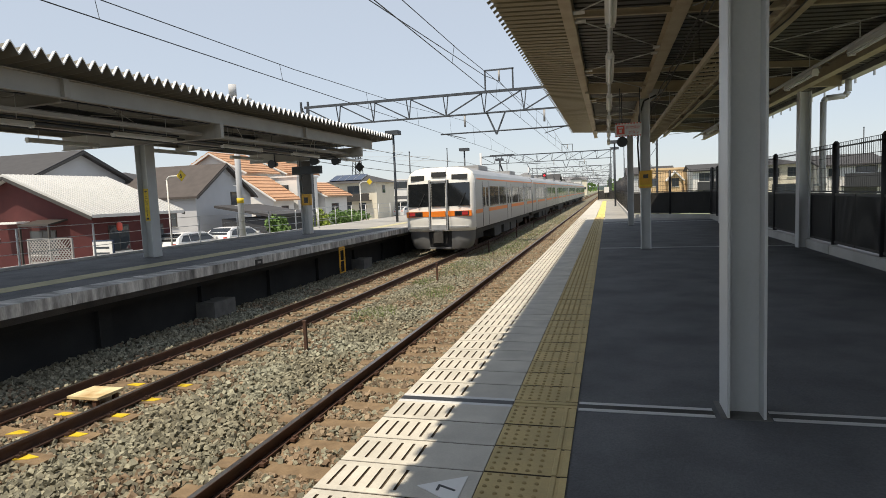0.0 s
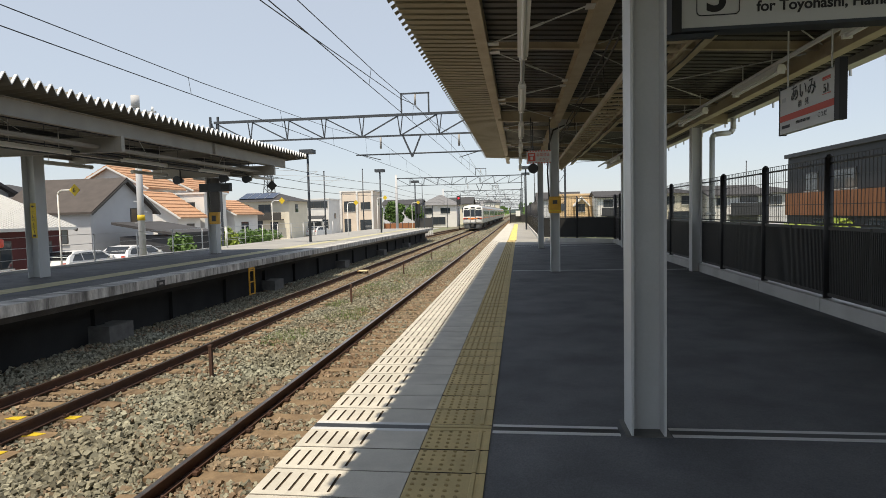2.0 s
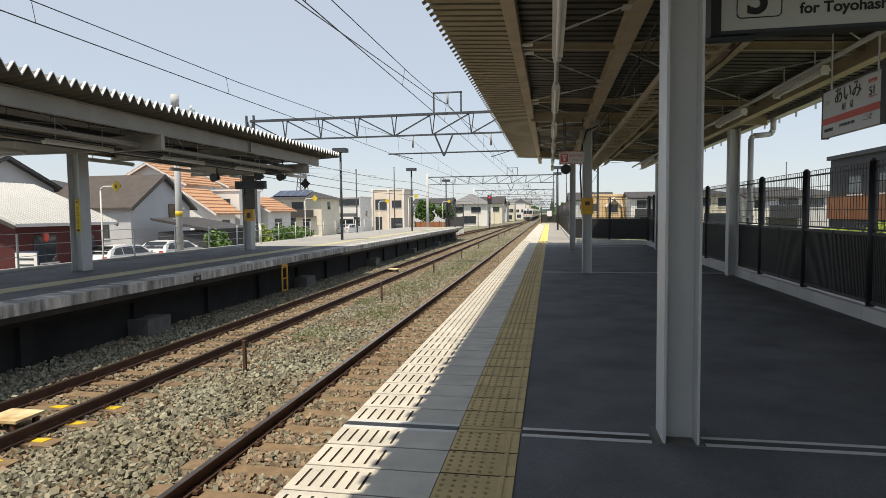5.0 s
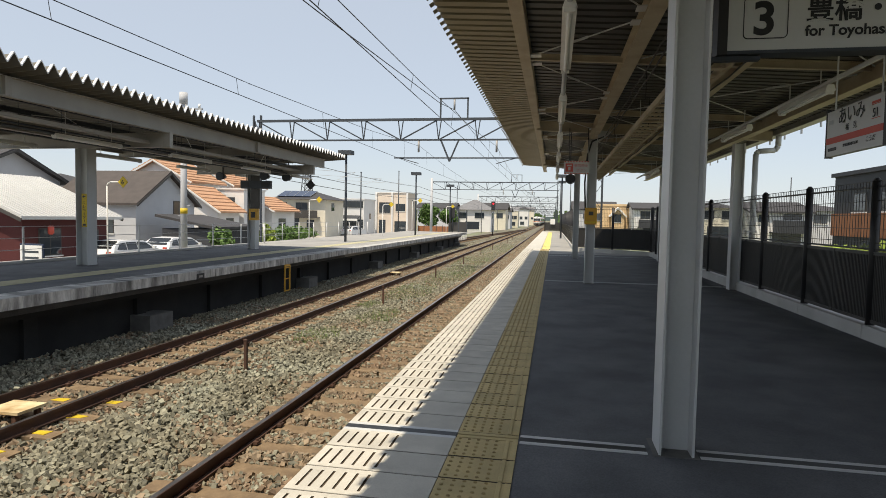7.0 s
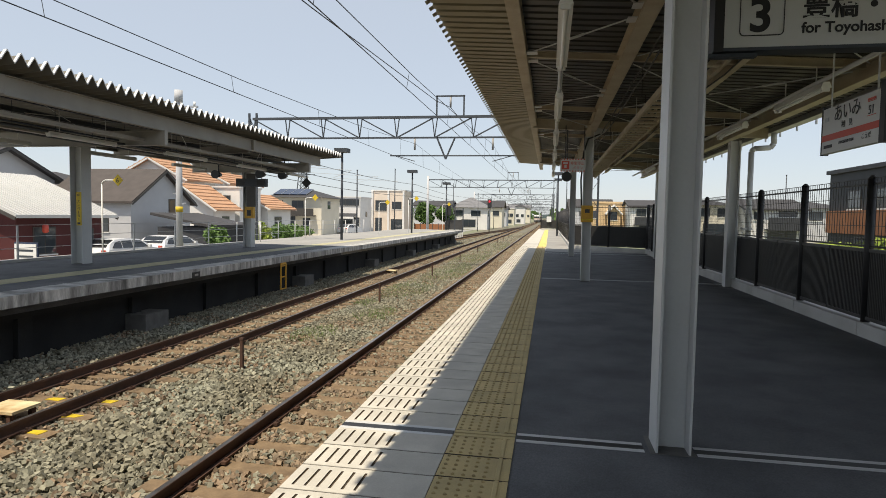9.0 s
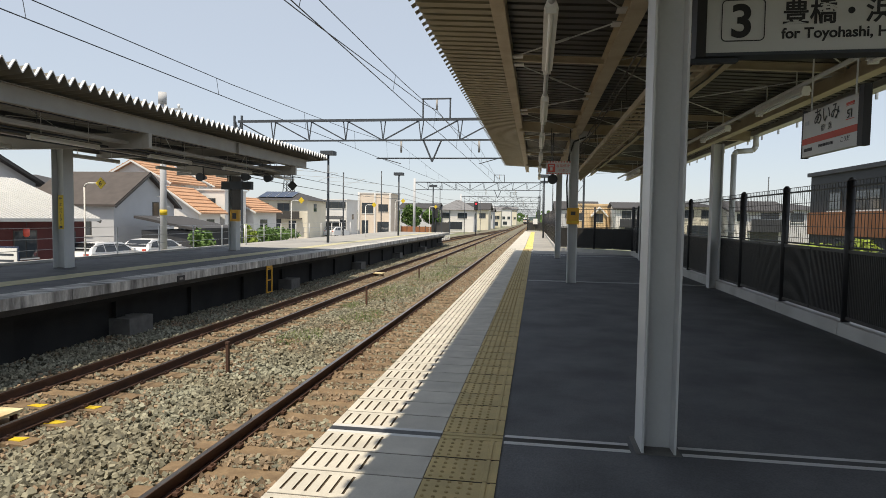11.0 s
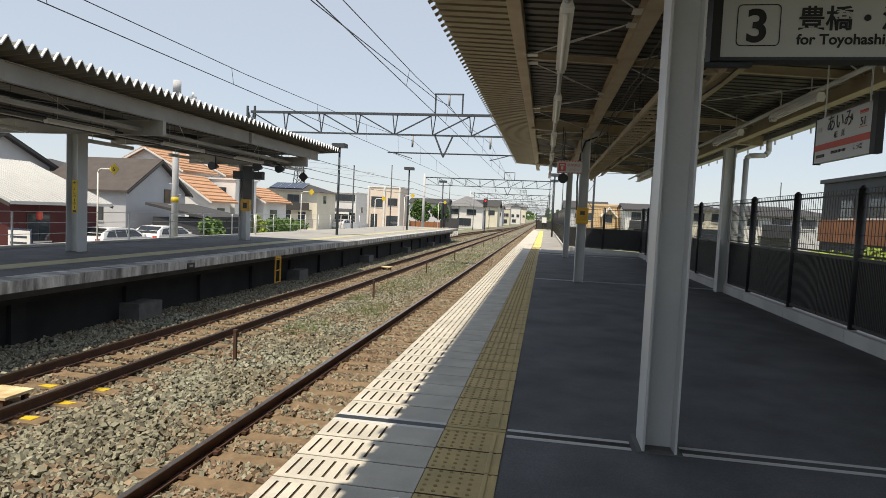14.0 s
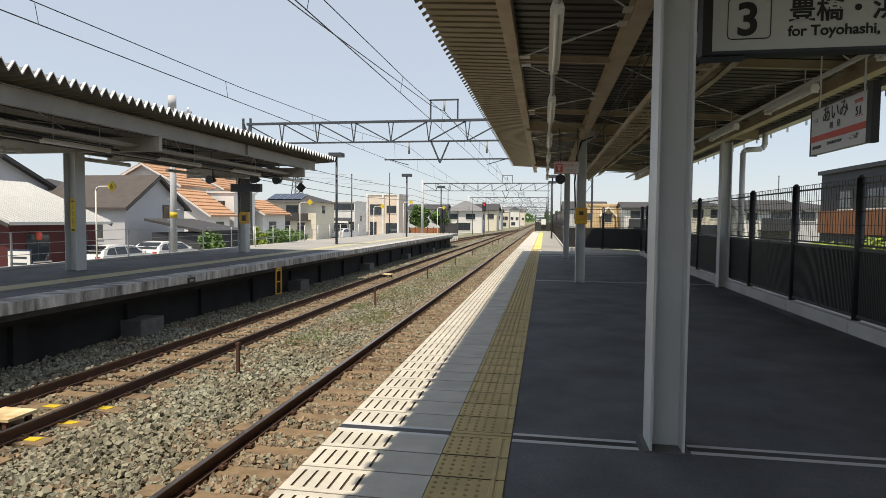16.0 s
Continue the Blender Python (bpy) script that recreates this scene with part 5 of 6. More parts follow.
def house(x0, x1, y0, y1, base, eave, rise, ridge, wall, roof, label, wins=(), over=0.5, tiles=0.0, name="house"):
    """ridge: 'x' or 'y' gable along that axis, 'hip', 'flat', or '+x' / '-y' mono-pitch falling that way."""
    hs = thing(name, ((x0 + x1) / 2, (y0 + y1) / 2, base), label, "house", "houses of the neighbourhood")
    back = Matrix.Translation((-(x0 + x1) / 2, -(y0 + y1) / 2, -base))
    w, r, mx, my = M[wall], M[roof], (x0 + x1) / 2, (y0 + y1) / 2
    t = 0.16
    if ridge == "y":
        part("wall", prism(B(), [(x0, base), (x1, base), (x1, eave), (mx, eave + rise), (x0, eave)], "y", y0, y1), w, hs, at=back)
        k = rise / (mx - x0)
        for s in (-1, 1):
            xe = mx + s * (mx - x0 + over)
            part("roof", prism(B(), [(mx, eave + rise + 0.02), (xe, eave - k * over + 0.02), (xe, eave - k * over + t), (mx, eave + rise + t + 0.02)][::s],
                               "y", y0 - over, y1 + over), r, hs, at=back)
            if tiles:
                n = int((mx - x0 + over) / tiles)
                for i in range(n):
                    u = (i + 0.5) / n
                    xx, zz = mx + s * (mx - x0 + over) * u, eave + rise + t + 0.03 - k * (mx - x0 + over) * u
                    part("tile_course", tube(B(), (xx, y0 - over, zz), (xx, y1 + over, zz), 0.05, n=6), r, hs, at=back)
        for yy in (y0 - over, y1 + over + 0.06):
            for s in (-1, 1):
                xe = mx + s * (mx - x0 + over)
                part("barge_board", beamx(B(), (mx, yy - 0.02, eave + rise), (xe, yy - 0.02, eave - k * over), 0.05, 0.14), M["frame_dark"] if roof == "roof_white" else M["frame_white"], hs, at=back)
    elif ridge == "x":
        part("wall", prism(B(), [(y0, base), (y1, base), (y1, eave), (my, eave + rise), (y0, eave)], "x", x0, x1), w, hs, at=back)
        k = rise / (my - y0)
        for s in (-1, 1):
            ye = my + s * (my - y0 + over)
            part("roof", prism(B(), [(my, eave + rise + 0.02), (ye, eave - k * over + 0.02), (ye, eave - k * over + t), (my, eave + rise + t + 0.02)][::s],
                               "x", x0 - over, x1 + over), r, hs, at=back)
            part("barge_board", beamx(B(), (x1 + over + 0.02, my, eave + rise), (x1 + over + 0.02, ye, eave - k * over), 0.05, 0.13), M["frame_dark"], hs, at=back)
    elif ridge == "hip":
        part("wall", box(B(), x0, x1, y0, y1, base, eave), w, hs, at=back)
        bm = B()
        e = [bm.verts.new(p) for p in ((x0 - over, y0 - over, eave), (x1 + over, y0 - over, eave), (x1 + over, y1 + over, eave), (x0 - over, y1 + over, eave))]
        d = min(x1 - x0, y1 - y0) / 2
        a, b = bm.verts.new((x0 + d, my, eave + rise)), bm.verts.new((x1 - d + 0.01, my, eave + rise))
        for f in ((e[0], e[1], b, a), (e[1], e[2], b), (e[2], e[3], a, b), (e[3], e[0], a), (e[3], e[2], e[1], e[0])):
            bm.faces.new(f)
        part("roof", bm, r, hs, at=back)
    elif ridge == "flat":
        part("wall", box(B(), x0, x1, y0, y1, base, eave), w, hs, at=back)
        part("parapet", box(B(), x0 - 0.12, x1 + 0.12, y0 - 0.12, y1 + 0.12, eave, eave + rise), r, hs, at=back)
    else:
        part("wall", box(B(), x0, x1, y0, y1, base, eave), w, hs, at=back)
        part("roof", prism(B(), [(x0 - over, eave + rise), (x1 + over, eave), (x1 + over, eave + t), (x0 - over, eave + rise + t)], "y", y0 - over, y1 + over), r, hs, at=back)
    for face, u, z, ww, hh, *rest in wins:
        win = window_on(hs, face, u, z, ww, hh, {"y": y0, "x": x1, "-x": x0}[face], *(rest or ()))
        win.matrix_basis = back @ win.matrix_basis
    return hs


# red house with a white sheet roof
rh = house(-29.0, -20.4, 21.6, 26.5, -1.4, 1.15, 1.75, "y", "wall_red", "roof_white", "red brown single storey house with white ribbed roof",
           (("y", -23.2, -0.6, 1.5, 1.1), ("y", -26.4, 0.2, 1.2, 0.5), ("x", 23.0, -0.6, 1.2, 1.2), ("x", 25.4, -1.1, 0.9, 1.6, 0)), 0.45)
for i in range(25):
    yy = 21.2 + 0.238 * i - 24.05
    part("roof_rib", beamx(B(), (0.0, yy, 4.49), (4.75, yy, 2.56), 0.02, 0.03), M["roof_white"], rh)
# grey house with a dark slate roof, carport before it
house(-30.4, -24.4, 33.7, 39.9, -1.4, 2.0, 2.0, "x", "wall_grey", "roof_brown", "pale grey two storey house with dark slate roof",
      (("y", -29.5, 0.3, 1.3, 1.2), ("y", -26.2, 0.0, 0.5, 0.9, 0), ("x", 37.8, 1.2, 0.7, 1.0, 0)), 0.35)
house(-22.7, -19.2, 33.9, 38.4, -1.4, 0.4, 0.72, "+x", "wall_dark", "roof_dark", "dark timber carport shed with lean-to roof", (), 0.3, name="shed")
house(-44.0, -31.5, 28.0, 35.5, -1.4, 3.3, 1.7, "x", "wall_grey", "roof_dark", "grey two storey house with dark tiled roof", (("y", -36, 1.6, 1.4, 1.0), ("x", 33.8, 1.5, 1.0, 1.0)), 0.5)
house(-47.0, -33.5, 38.0, 45.0, -1.4, 3.0, 1.3, "hip", "wall_grey", "roof_dark", "grey house with dark hipped roof", (("y", -38, 1.2, 1.6, 1.0),), 0.6)
# white houses with orange tiles
house(-37.0, -30.4, 48.5, 53.3, -1.4, 4.3, 1.7, "y", "wall_white", "roof_tile", "white two storey house with orange tiled gable roof",
      (("y", -34.6, 2.4, 1.3, 1.2), ("y", -31.6, 2.6, 0.7, 0.9, 0), ("x", 51, 2.6, 1.6, 1.0)), 0.5, 0.5)
house(-32.2, -26.5, 46.6, 50.0, -1.4, 1.75, 1.85, "y", "wall_white", "roof_tile", "white house wing with orange tiled roof",
      (("y", -27.8, -0.6, 1.1, 1.6, 0), ("x", 48.4, -0.2, 1.2, 1.2)), 0.5, 0.45)
house(-37.4, -30.8, 56.3, 62.5, -1.4, 4.4, 1.6, "y", "wall_white", "roof_tile", "white two storey house with orange tiled roof",
      (("y", -34, 2.4, 1.6, 1.2), ("y", -31.8, 2.4, 0.9, 1.2)), 0.5, 0.5)
house(-31.2, -26.2, 55.8, 61.0, -1.4, 1.9, 1.2, "y", "wall_white", "roof_tile", "white house wing with orange tiled roof and entrance",
      (("y", -27.6, -1.2, 1.0, 2.0, 0), ("x", 58, -0.2, 1.6, 1.2)), 0.5, 0.45)
house(-30.4, -26.6, 51.0, 55.0, -1.4, 3.6, 0.15, "flat", "wall_white", "wall_white", "white flat roofed balcony block", (("y", -28.6, 1.9, 2.2, 1.0),), name="house")
# beige house with solar panels
hs = house(-34.4, -27.2, 72.4, 79.0, -1.4, 3.4, 1.3, "hip", "wall_cream", "roof_dark", "beige two storey house with solar panels",
           (("y", -33.0, 1.9, 1.2, 1.1), ("y", -30.4, 1.9, 1.6, 1.1), ("y", -32.0, -0.9, 2.6, 1.9, 2), ("y", -29.2, -0.4, 1.0, 1.2), ("x", 75, 2.0, 1.0, 1.0)), 0.6)
for i in range(4):
    sp = thing("solar_panel", (-33.9 + 1.15 * i, 73.75, 4.08), "dark blue solar panel on the roof", "solar panel", "solar panels")
    part("panel", beamx(B(), (0.6, -1.2, -0.3), (0.6, 1.2, 0.47), 1.08, 0.05), M["solar"], sp)
    part("frame", beamx(B(), (1.15, -1.2, -0.3), (1.15, 1.2, 0.47), 0.04, 0.07), M["galv"], sp)
bal = thing("balcony", (-31.1, 72.0, 1.15), "dark brown balcony on the beige house", "balcony")
part("parapet", box(B(), -2.6, 3.2, -0.6, -0.5, 0, 0.85), M["frame_dark"], bal)
part("floor", box(B(), -2.6, 3.2, -0.6, 0.39, -0.12, 0.0), M["frame_dark"], bal)
# white house, black upper floor
house(-31.8, -26.5, 86.0, 91.5, -1.4, 3.85, 0.15, "flat", "wall_white", "wall_white", "white flat roofed two storey house",
      (("y", -28.8, 2.62, 4.3, 1.0, 3), ("y", -28.3, -1.2, 3.4, 2.1, 2), ("y", -31.0, -1.3, 0.9, 2.1, 0), ("x", 89, 1.0, 0.8, 0.8, 0)))
aw = thing("awning", (-28.9, 85.3, 0.9), "dark striped shop awning", "awning")
part("canopy", prism(B(), [(-0.9, 0.0), (0.68, 0.5), (0.68, 0.6), (-0.9, 0.1)], "x", -1.9, 1.9), M["wall_dark"], aw)
part("valance", box(B(), -1.9, 1.9, -0.92, -0.88, -0.2, 0.1), M["white"], aw)
for x in (-1.85, 1.85):
    part("post", box(B(), x - 0.04, x + 0.04, -0.9, -0.82, -2.3, 0.0), M["white"], aw)
# pinkish three bay house
hp = house(-27.1, -21.7, 94.0, 100.0, -1.4, 5.2, 0.15, "flat", "wall_beige", "wall_white", "pinkish beige flat roofed house with white piers",
           (("y", -25.6, 2.0, 1.9, 1.7, 1), ("y", -23.0, 2.3, 1.6, 1.2, 1), ("y", -26.0, -1.3, 1.1, 2.2, 0), ("y", -23.0, -1.1, 1.9, 1.8, 1), ("x", 97, 3.0, 0.8, 1.2, 0)))
for x in (-27.0, -24.35, -21.85):
    pr = thing("pier", (x, 93.85, -1.4), "white wall pier on the beige house", "pier", "piers")
    part("shaft", box(B(), -0.14, 0.14, -0.12, 0.14, 0, 6.6), M["wall_white"], pr)
# far row on the left
house(-19.2, -11.6, 125, 132, -1.4, 3.2, 2.2, "hip", "wall_white", "roof_grey", "white two storey house with grey hipped roof",
      (("y", -17.6, 1.4, 2.0, 1.2), ("y", -14.0, 1.4, 2.0, 1.2), ("y", -15.5, -0.9, 3.0, 1.6), ("x", 128, 1.4, 1.6, 1.2)), 0.6)
house(-26.4, -18.9, 121, 129, -1.4, 3.4, 0.95, "x", "wall_grey", "roof_dark", "long grey house with dark roof", (("y", -24.6, 1.4, 2.4, 1.2), ("y", -21, 1.4, 2.0, 1.2)), 0.5)
house(-16.5, -10.5, 150, 158, -1.4, 3.8, 1.5, "x", "wall_cream", "roof_dark", "cream house with dark roof", (("y", -15, 1.6, 1.6, 1.2), ("y", -12, 1.6, 1.6, 1.2)), 0.5)
house(-22.0, -13.0, 205, 214, -1.4, 4.6, 1.8, "hip", "wall_white", "roof_grey", "white house with grey hipped roof", (("y", -19, 1.6, 1.6, 1.2), ("y", -15.5, 1.6, 1.6, 1.2)), 0.5)
house(-24.0, -13.0, 270, 280, -1.4, 5.0, 2.0, "x", "wall_grey", "roof_grey", "grey house with slate roof", (("y", -20, 1.6, 1.6, 1.2), ("y", -16, 1.6, 1.6, 1.2)), 0.5)
house(-30.0, -14.0, 350, 362, -1.4, 6.0, 2.0, "hip", "wall_beige", "roof_dark", "beige apartment house far along the line", (("y", -20, 1.6, 1.6, 1.2),), 0.5)
for x0, x1, y, e, r, kind, w, rf, lab in ((-14.4, -11.2, 176, 3.6, 0.9, "x", "wall_grey", "roof_dark", "grey two storey house with dark roof far along the line"),
                                          (-16.0, -13.4, 188, 4.4, 0.2, "flat", "wall_dark", "wall_dark", "dark flat roofed house far along the line"),
                                          (-13.4, -10.4, 200, 4.0, 0.2, "flat", "wall_cream", "wall_white", "cream flat roofed building far along the line"),
                                          (-12.4, -8.6, 240, 5.4, 1.2, "hip", "wall_white", "roof_dark", "white house with dark hipped roof far along the line"),
                                          (-13.0, -8.4, 300, 6.0, 1.4, "x", "wall_cream", "roof_grey", "cream house with grey roof far along the line")):
    house(x0, x1, y, y + 8, -1.4, e, r, kind, w, rf, lab, (("y", x0 + 0.9, 1.4, 1.1, 1.1), ("y", x1 - 0.9, 1.4, 1.1, 1.1), ("y", x0 + 1.4, -0.8, 1.6, 1.3)), 0.4)
gw = thing("garden_wall", (-18.6, 99.0, -1.4), "low red brown garden wall with posts before the trees", "garden wall")
part("panel", box(B(), -2.6, 2.6, 0, 0.12, 0, 1.35), M["wall_wood"], gw)
for i in range(6):
    part("post", box(B(), -2.65 + 1.05 * i, -2.55 + 1.05 * i, -0.03, 0.15, 0, 1.5), M["frame_dark"], gw)
lf = thing("lattice_fence", (-18.2, 17.5, -1.4), "weathered grey diagonal lattice fence before the red house", "fence")
for i in range(-7, 17):
    for e in (-1, 1):
        za, zb = 0.9, 1.72
        xa = -1.0 + 0.14 * i
        xb = xa + e * (zb - za)
        xc, xd = max(-1.0, min(1.0, xa)), max(-1.0, min(1.0, xb))
        if abs(xc - xd) > 0.05:
            part("lath", beamx(B(), (xc, 0.012 * e, za + abs(xc - xa)), (xd, 0.012 * e, za + abs(xd - xa)), 0.012, 0.03), M["insul"], lf)
for x in (-1.0, 0.0, 1.0):
    part("post", box(B(), x - 0.03, x + 0.03, -0.03, 0.03, 0, 1.75), M["insul"], lf)
for z in (0.88, 1.74):
    part("rail", box(B(), -1.0, 1.0, -0.02, 0.02, z - 0.025, z + 0.025), M["insul"], lf)
ln = thing("paper_lantern", (-20.05, 22.7, 0.32), "red lantern hanging under the eaves of the red house", "lantern")
part("shade", tube(tube(B(), (0, 0, 0.06), (0, 0, 0.36), 0.12, n=14), (0, 0, 0.02), (0, 0, 0.4), 0.08, n=14), M["sign_red"], ln)
part("cord", tube(B(), (0, 0, 0.4), (0, 0, 0.72), 0.01, n=5), M["black"], ln)
wa = thing("window_awning", (-24.6, 21.3, 0.84), "white awning over the window of the red house", "awning")
part("canopy", box(B(), -0.7, 0.7, -0.35, 0.29, 0, 0.09), M["white"], wa, bevel=0.01)
dh = thing("entrance_hood", (-22.6, 21.1, 0.72), "dark hood over the entrance of the red house", "hood")
part("canopy", prism(B(), [(-0.5, 0.0), (0.49, 0.18), (0.49, 0.26), (-0.5, 0.08)], "x", -0.85, 0.85), M["frame_dark"], dh)
for x in (-0.8, 0.8):
    part("post", box(B(), x - 0.04, x + 0.04, -0.48, -0.4, -2.12, 0.0), M["frame_dark"], dh)
# right side
house(13.0, 27.0, 11.0, 28.4, -0.4, 3.4, 0.16, "flat", "wall_dark", "wall_dark", "dark two storey house with a brown wooden band",
      (("-x", 26.2, 1.92, 1.0, 0.75), ("-x", 23.8, 1.92, 1.6, 0.75), ("-x", 20.0, 1.92, 1.6, 0.75), ("-x", 25.6, -0.35, 0.9, 1.2, 0), ("-x", 21.0, -0.35, 2.4, 1.2, 2)))
band = thing("wood_band", (13.0, 11.0, 0.95), "brown wooden cladding band round the dark house", "cladding")
for i in range(87):
    part("board", box(B(), -0.1, -0.002, 0.0 + 0.2 * i, 0.185 + 0.2 * i, 0, 0.92), M["wall_wood"], band)
house(13.9, 16.9, 56.0, 62.0, -0.4, 2.7, 0.6, "hip", "wall_cream", "roof_dark", "cream two storey house with dark roof", (("y", 14.6, 1.7, 0.9, 0.75), ("y", 16.1, 1.7, 0.9, 0.75), ("y", 15.5, -0.1, 2.0, 1.2)), 0.4)
house(17.5, 21.9, 54.0, 61.0, -0.4, 2.35, 0.8, "x", "wall_white", "roof_dark", "white two storey house with dark roof and dark balcony",
      (("y", 18.4, 1.5, 0.8, 0.65), ("y", 20.6, 1.75, 1.4, 0.5), ("y", 20.2, -0.3, 2.2, 0.95, 2), ("-x", 57, 1.3, 1.0, 0.8)), 0.35)
bal = thing("balcony", (20.2, 53.4, 0.75), "dark grey balcony on the white house", "balcony")
part("parapet", box(B(), -1.35, 1.5, -0.4, -0.3, 0, 0.95), M["wall_dark"], bal)
part("floor", box(B(), -1.35, 1.5, -0.4, 0.59, -0.1, 0.0), M["wall_dark"], bal)
house(23.4, 27.0, 58.0, 66.0, -0.4, 2.6, 0.7, "hip", "wall_grey", "roof_dark", "grey house with dark roof", (("y", 24.3, 1.5, 1.1, 0.8), ("y", 26.2, 1.5, 1.1, 0.8)), 0.4)
house(6.7, 11.4, 85.0, 92.0, -0.4, 3.45, 0.25, "flat", "wall_yellow", "wall_yellow", "yellow brick patterned two storey house", (("y", 7.2, 1.4, 0.8, 1.0, 0),))
house(8.9, 10.6, 83.6, 84.98, -0.4, 2.2, 0.9, "y", "wall_yellow", "wall_white", "yellow dormer bay with white gable", (("y", 9.75, 1.2, 0.9, 1.1),), 0.25)
house(11.3, 15.6, 79.0, 86.0, -0.4, 2.95, 0.75, "x", "wall_white", "roof_dark", "white and dark two storey house", (("y", 12.6, 1.7, 1.2, 1.0), ("y", 14.5, 1.7, 1.2, 1.0), ("y", 13.4, -0.1, 2.0, 1.3)), 0.4)
bal = thing("balcony", (13.4, 78.4, 0.7), "dark balcony front on the white house", "balcony")
part("parapet", box(B(), -1.7, 1.7, -0.3, -0.2, 0, 0.95), M["wall_dark"], bal)
part("floor", box(B(), -1.7, 1.7, -0.3, 0.61, -0.1, 0.0), M["wall_dark"], bal)
house(6.0, 16.0, 150.0, 160.0, -0.4, 4.2, 1.8, "x", "wall_grey", "roof_dark", "grey house with dark roof far along the line", (("y", 9, 1.8, 1.4, 1.2),), 0.5)


def car(x, y, z, yaw, paint, label):
    c = thing("car", pose(x, y, z, 0, 0, yaw), label, "car", "parked cars")
    def lean(bm):
        for v in bm.verts:
            v.co.y *= 1 - 0.42 * max(0.0, v.co.z - 0.9)
        return bm
    lower = [(-2.1, 0.28), (2.08, 0.28), (2.15, 0.5), (2.1, 0.68), (1.9, 0.82), (1.2, 0.92), (-2.0, 0.93), (-2.12, 0.75)]
    part("body", prism(B(), lower, "y", -0.82, 0.82), M[paint], c, bevel=0.06)
    cabin = [(1.3, 0.9), (0.9, 1.12), (0.35, 1.36), (-0.5, 1.41), (-1.4, 1.37), (-1.85, 1.15), (-2.0, 0.9)]
    part("cabin", lean(prism(B(), cabin, "y", -0.81, 0.81)), M[paint], c, "white cabin and roof", bevel=0.04)
    for glass in ([(0.95, 0.95), (0.42, 1.28), (-0.2, 1.31), (-0.2, 0.95)], [(-0.27, 0.95), (-0.27, 1.31), (-1.0, 1.31), (-1.0, 0.95)], [(-1.07, 0.95), (-1.07, 1.3), (-1.45, 1.26), (-1.75, 0.98)]):
        for a, b in ((-0.83, -0.8), (0.8, 0.83)):
            part("side_window", lean(prism(B(), glass, "y", a, b)), M["train_glass"], c)
    for sy in (-1, 1):
        part("mirror", box(B(), 0.85, 1.0, sy * 0.88 - 0.07, sy * 0.88 + 0.07, 0.93, 1.05), M[paint], c, bevel=0.02)
    part("windscreen", beamx(B(), (1.2, 0, 0.97), (0.42, 0, 1.35), 1.26, 0.04), M["train_glass"], c)
    part("rear_window", beamx(B(), (-1.5, 0, 1.35), (-1.95, 0, 1.04), 1.2, 0.06), M["train_glass"], c)
    for sx in (-1.3, 1.3):
        for sy in (-0.8, 0.62):
            wh = part("wheel", tube(B(), (sx, sy, 0.31), (sx, sy + 0.18, 0.31), 0.31, n=18), M["tyre"], c)
            part("rim", tube(B(), (sx, sy - 0.004, 0.31), (sx, sy + 0.184, 0.31), 0.19, n=14), M["galv"], wh)
    for sy in (-0.6, 0.6):
        part("headlight", box(B(), 2.06, 2.16, sy - 0.16, sy + 0.16, 0.62, 0.76), M["white"], c)
        part("tail_light", box(B(), -2.15, -2.06, sy - 0.1, sy + 0.1, 0.78, 0.9), M["sign_red"], c)


car(-19.75, 27.0, -1.4, 92, "car_white", "white station wagon parked behind the platform")
car(-20.1, 31.6, -1.4, 92, "car_white", "white van parked behind the platform")
car(-26.0, 80.0, -1.4, 80, "car_white", "white car parked by the white house")
car(29.5, 74.5, -0.4, 40, "car_red", "red car parked behind the fence")


def leaf_cloud(name, x, y, z, r, h, count, size, m, seed, lab, cat="bush", trunk=0.0):
    rng = random.Random(seed)
    tr = thing(name, (x, y, z), lab, cat, "greenery")
    if trunk:
        part("trunk", tube(B(), (0, 0, 0), (0.1, 0, trunk), 0.14, 0.08, 10), M["bark"], tr)
        for i in range(5):
            a = i * 1.26
            part("limb", tube(B(), (0.08, 0, trunk * 0.8), (r * 0.5 * math.cos(a), r * 0.5 * math.sin(a), trunk + h * 0.5), 0.06, 0.02, 6), M["bark"], tr)
    bm = B()
    lobes = [(rng.uniform(-0.55, 0.55) * r, rng.uniform(-0.55, 0.55) * r, trunk + h * rng.uniform(0.2, 0.85), rng.uniform(0.35, 0.6)) for _ in range(9)]
    for _ in range(count):
        lx, ly, lz, lr = rng.choice(lobes)
        d = Vector((rng.gauss(0, 1), rng.gauss(0, 1), rng.gauss(0, 1))).normalized() * rng.random() ** 0.4
        c = Vector((lx + d.x * r * lr, ly + d.y * r * lr, max(0.03, lz + d.z * h * lr * 0.6)))
        a = Vector((rng.gauss(0, 1), rng.gauss(0, 1), rng.gauss(0, 1))).normalized()
        b = a.orthogonal().normalized()
        s = size * rng.uniform(0.6, 1.3)
        v = [bm.verts.new(c + a * s), bm.verts.new(c + b * s * 0.5), bm.verts.new(c - a * s), bm.verts.new(c - b * s * 0.5)]
        bm.faces.new(v)
    part("crown", bm, M[m], tr)
    return tr


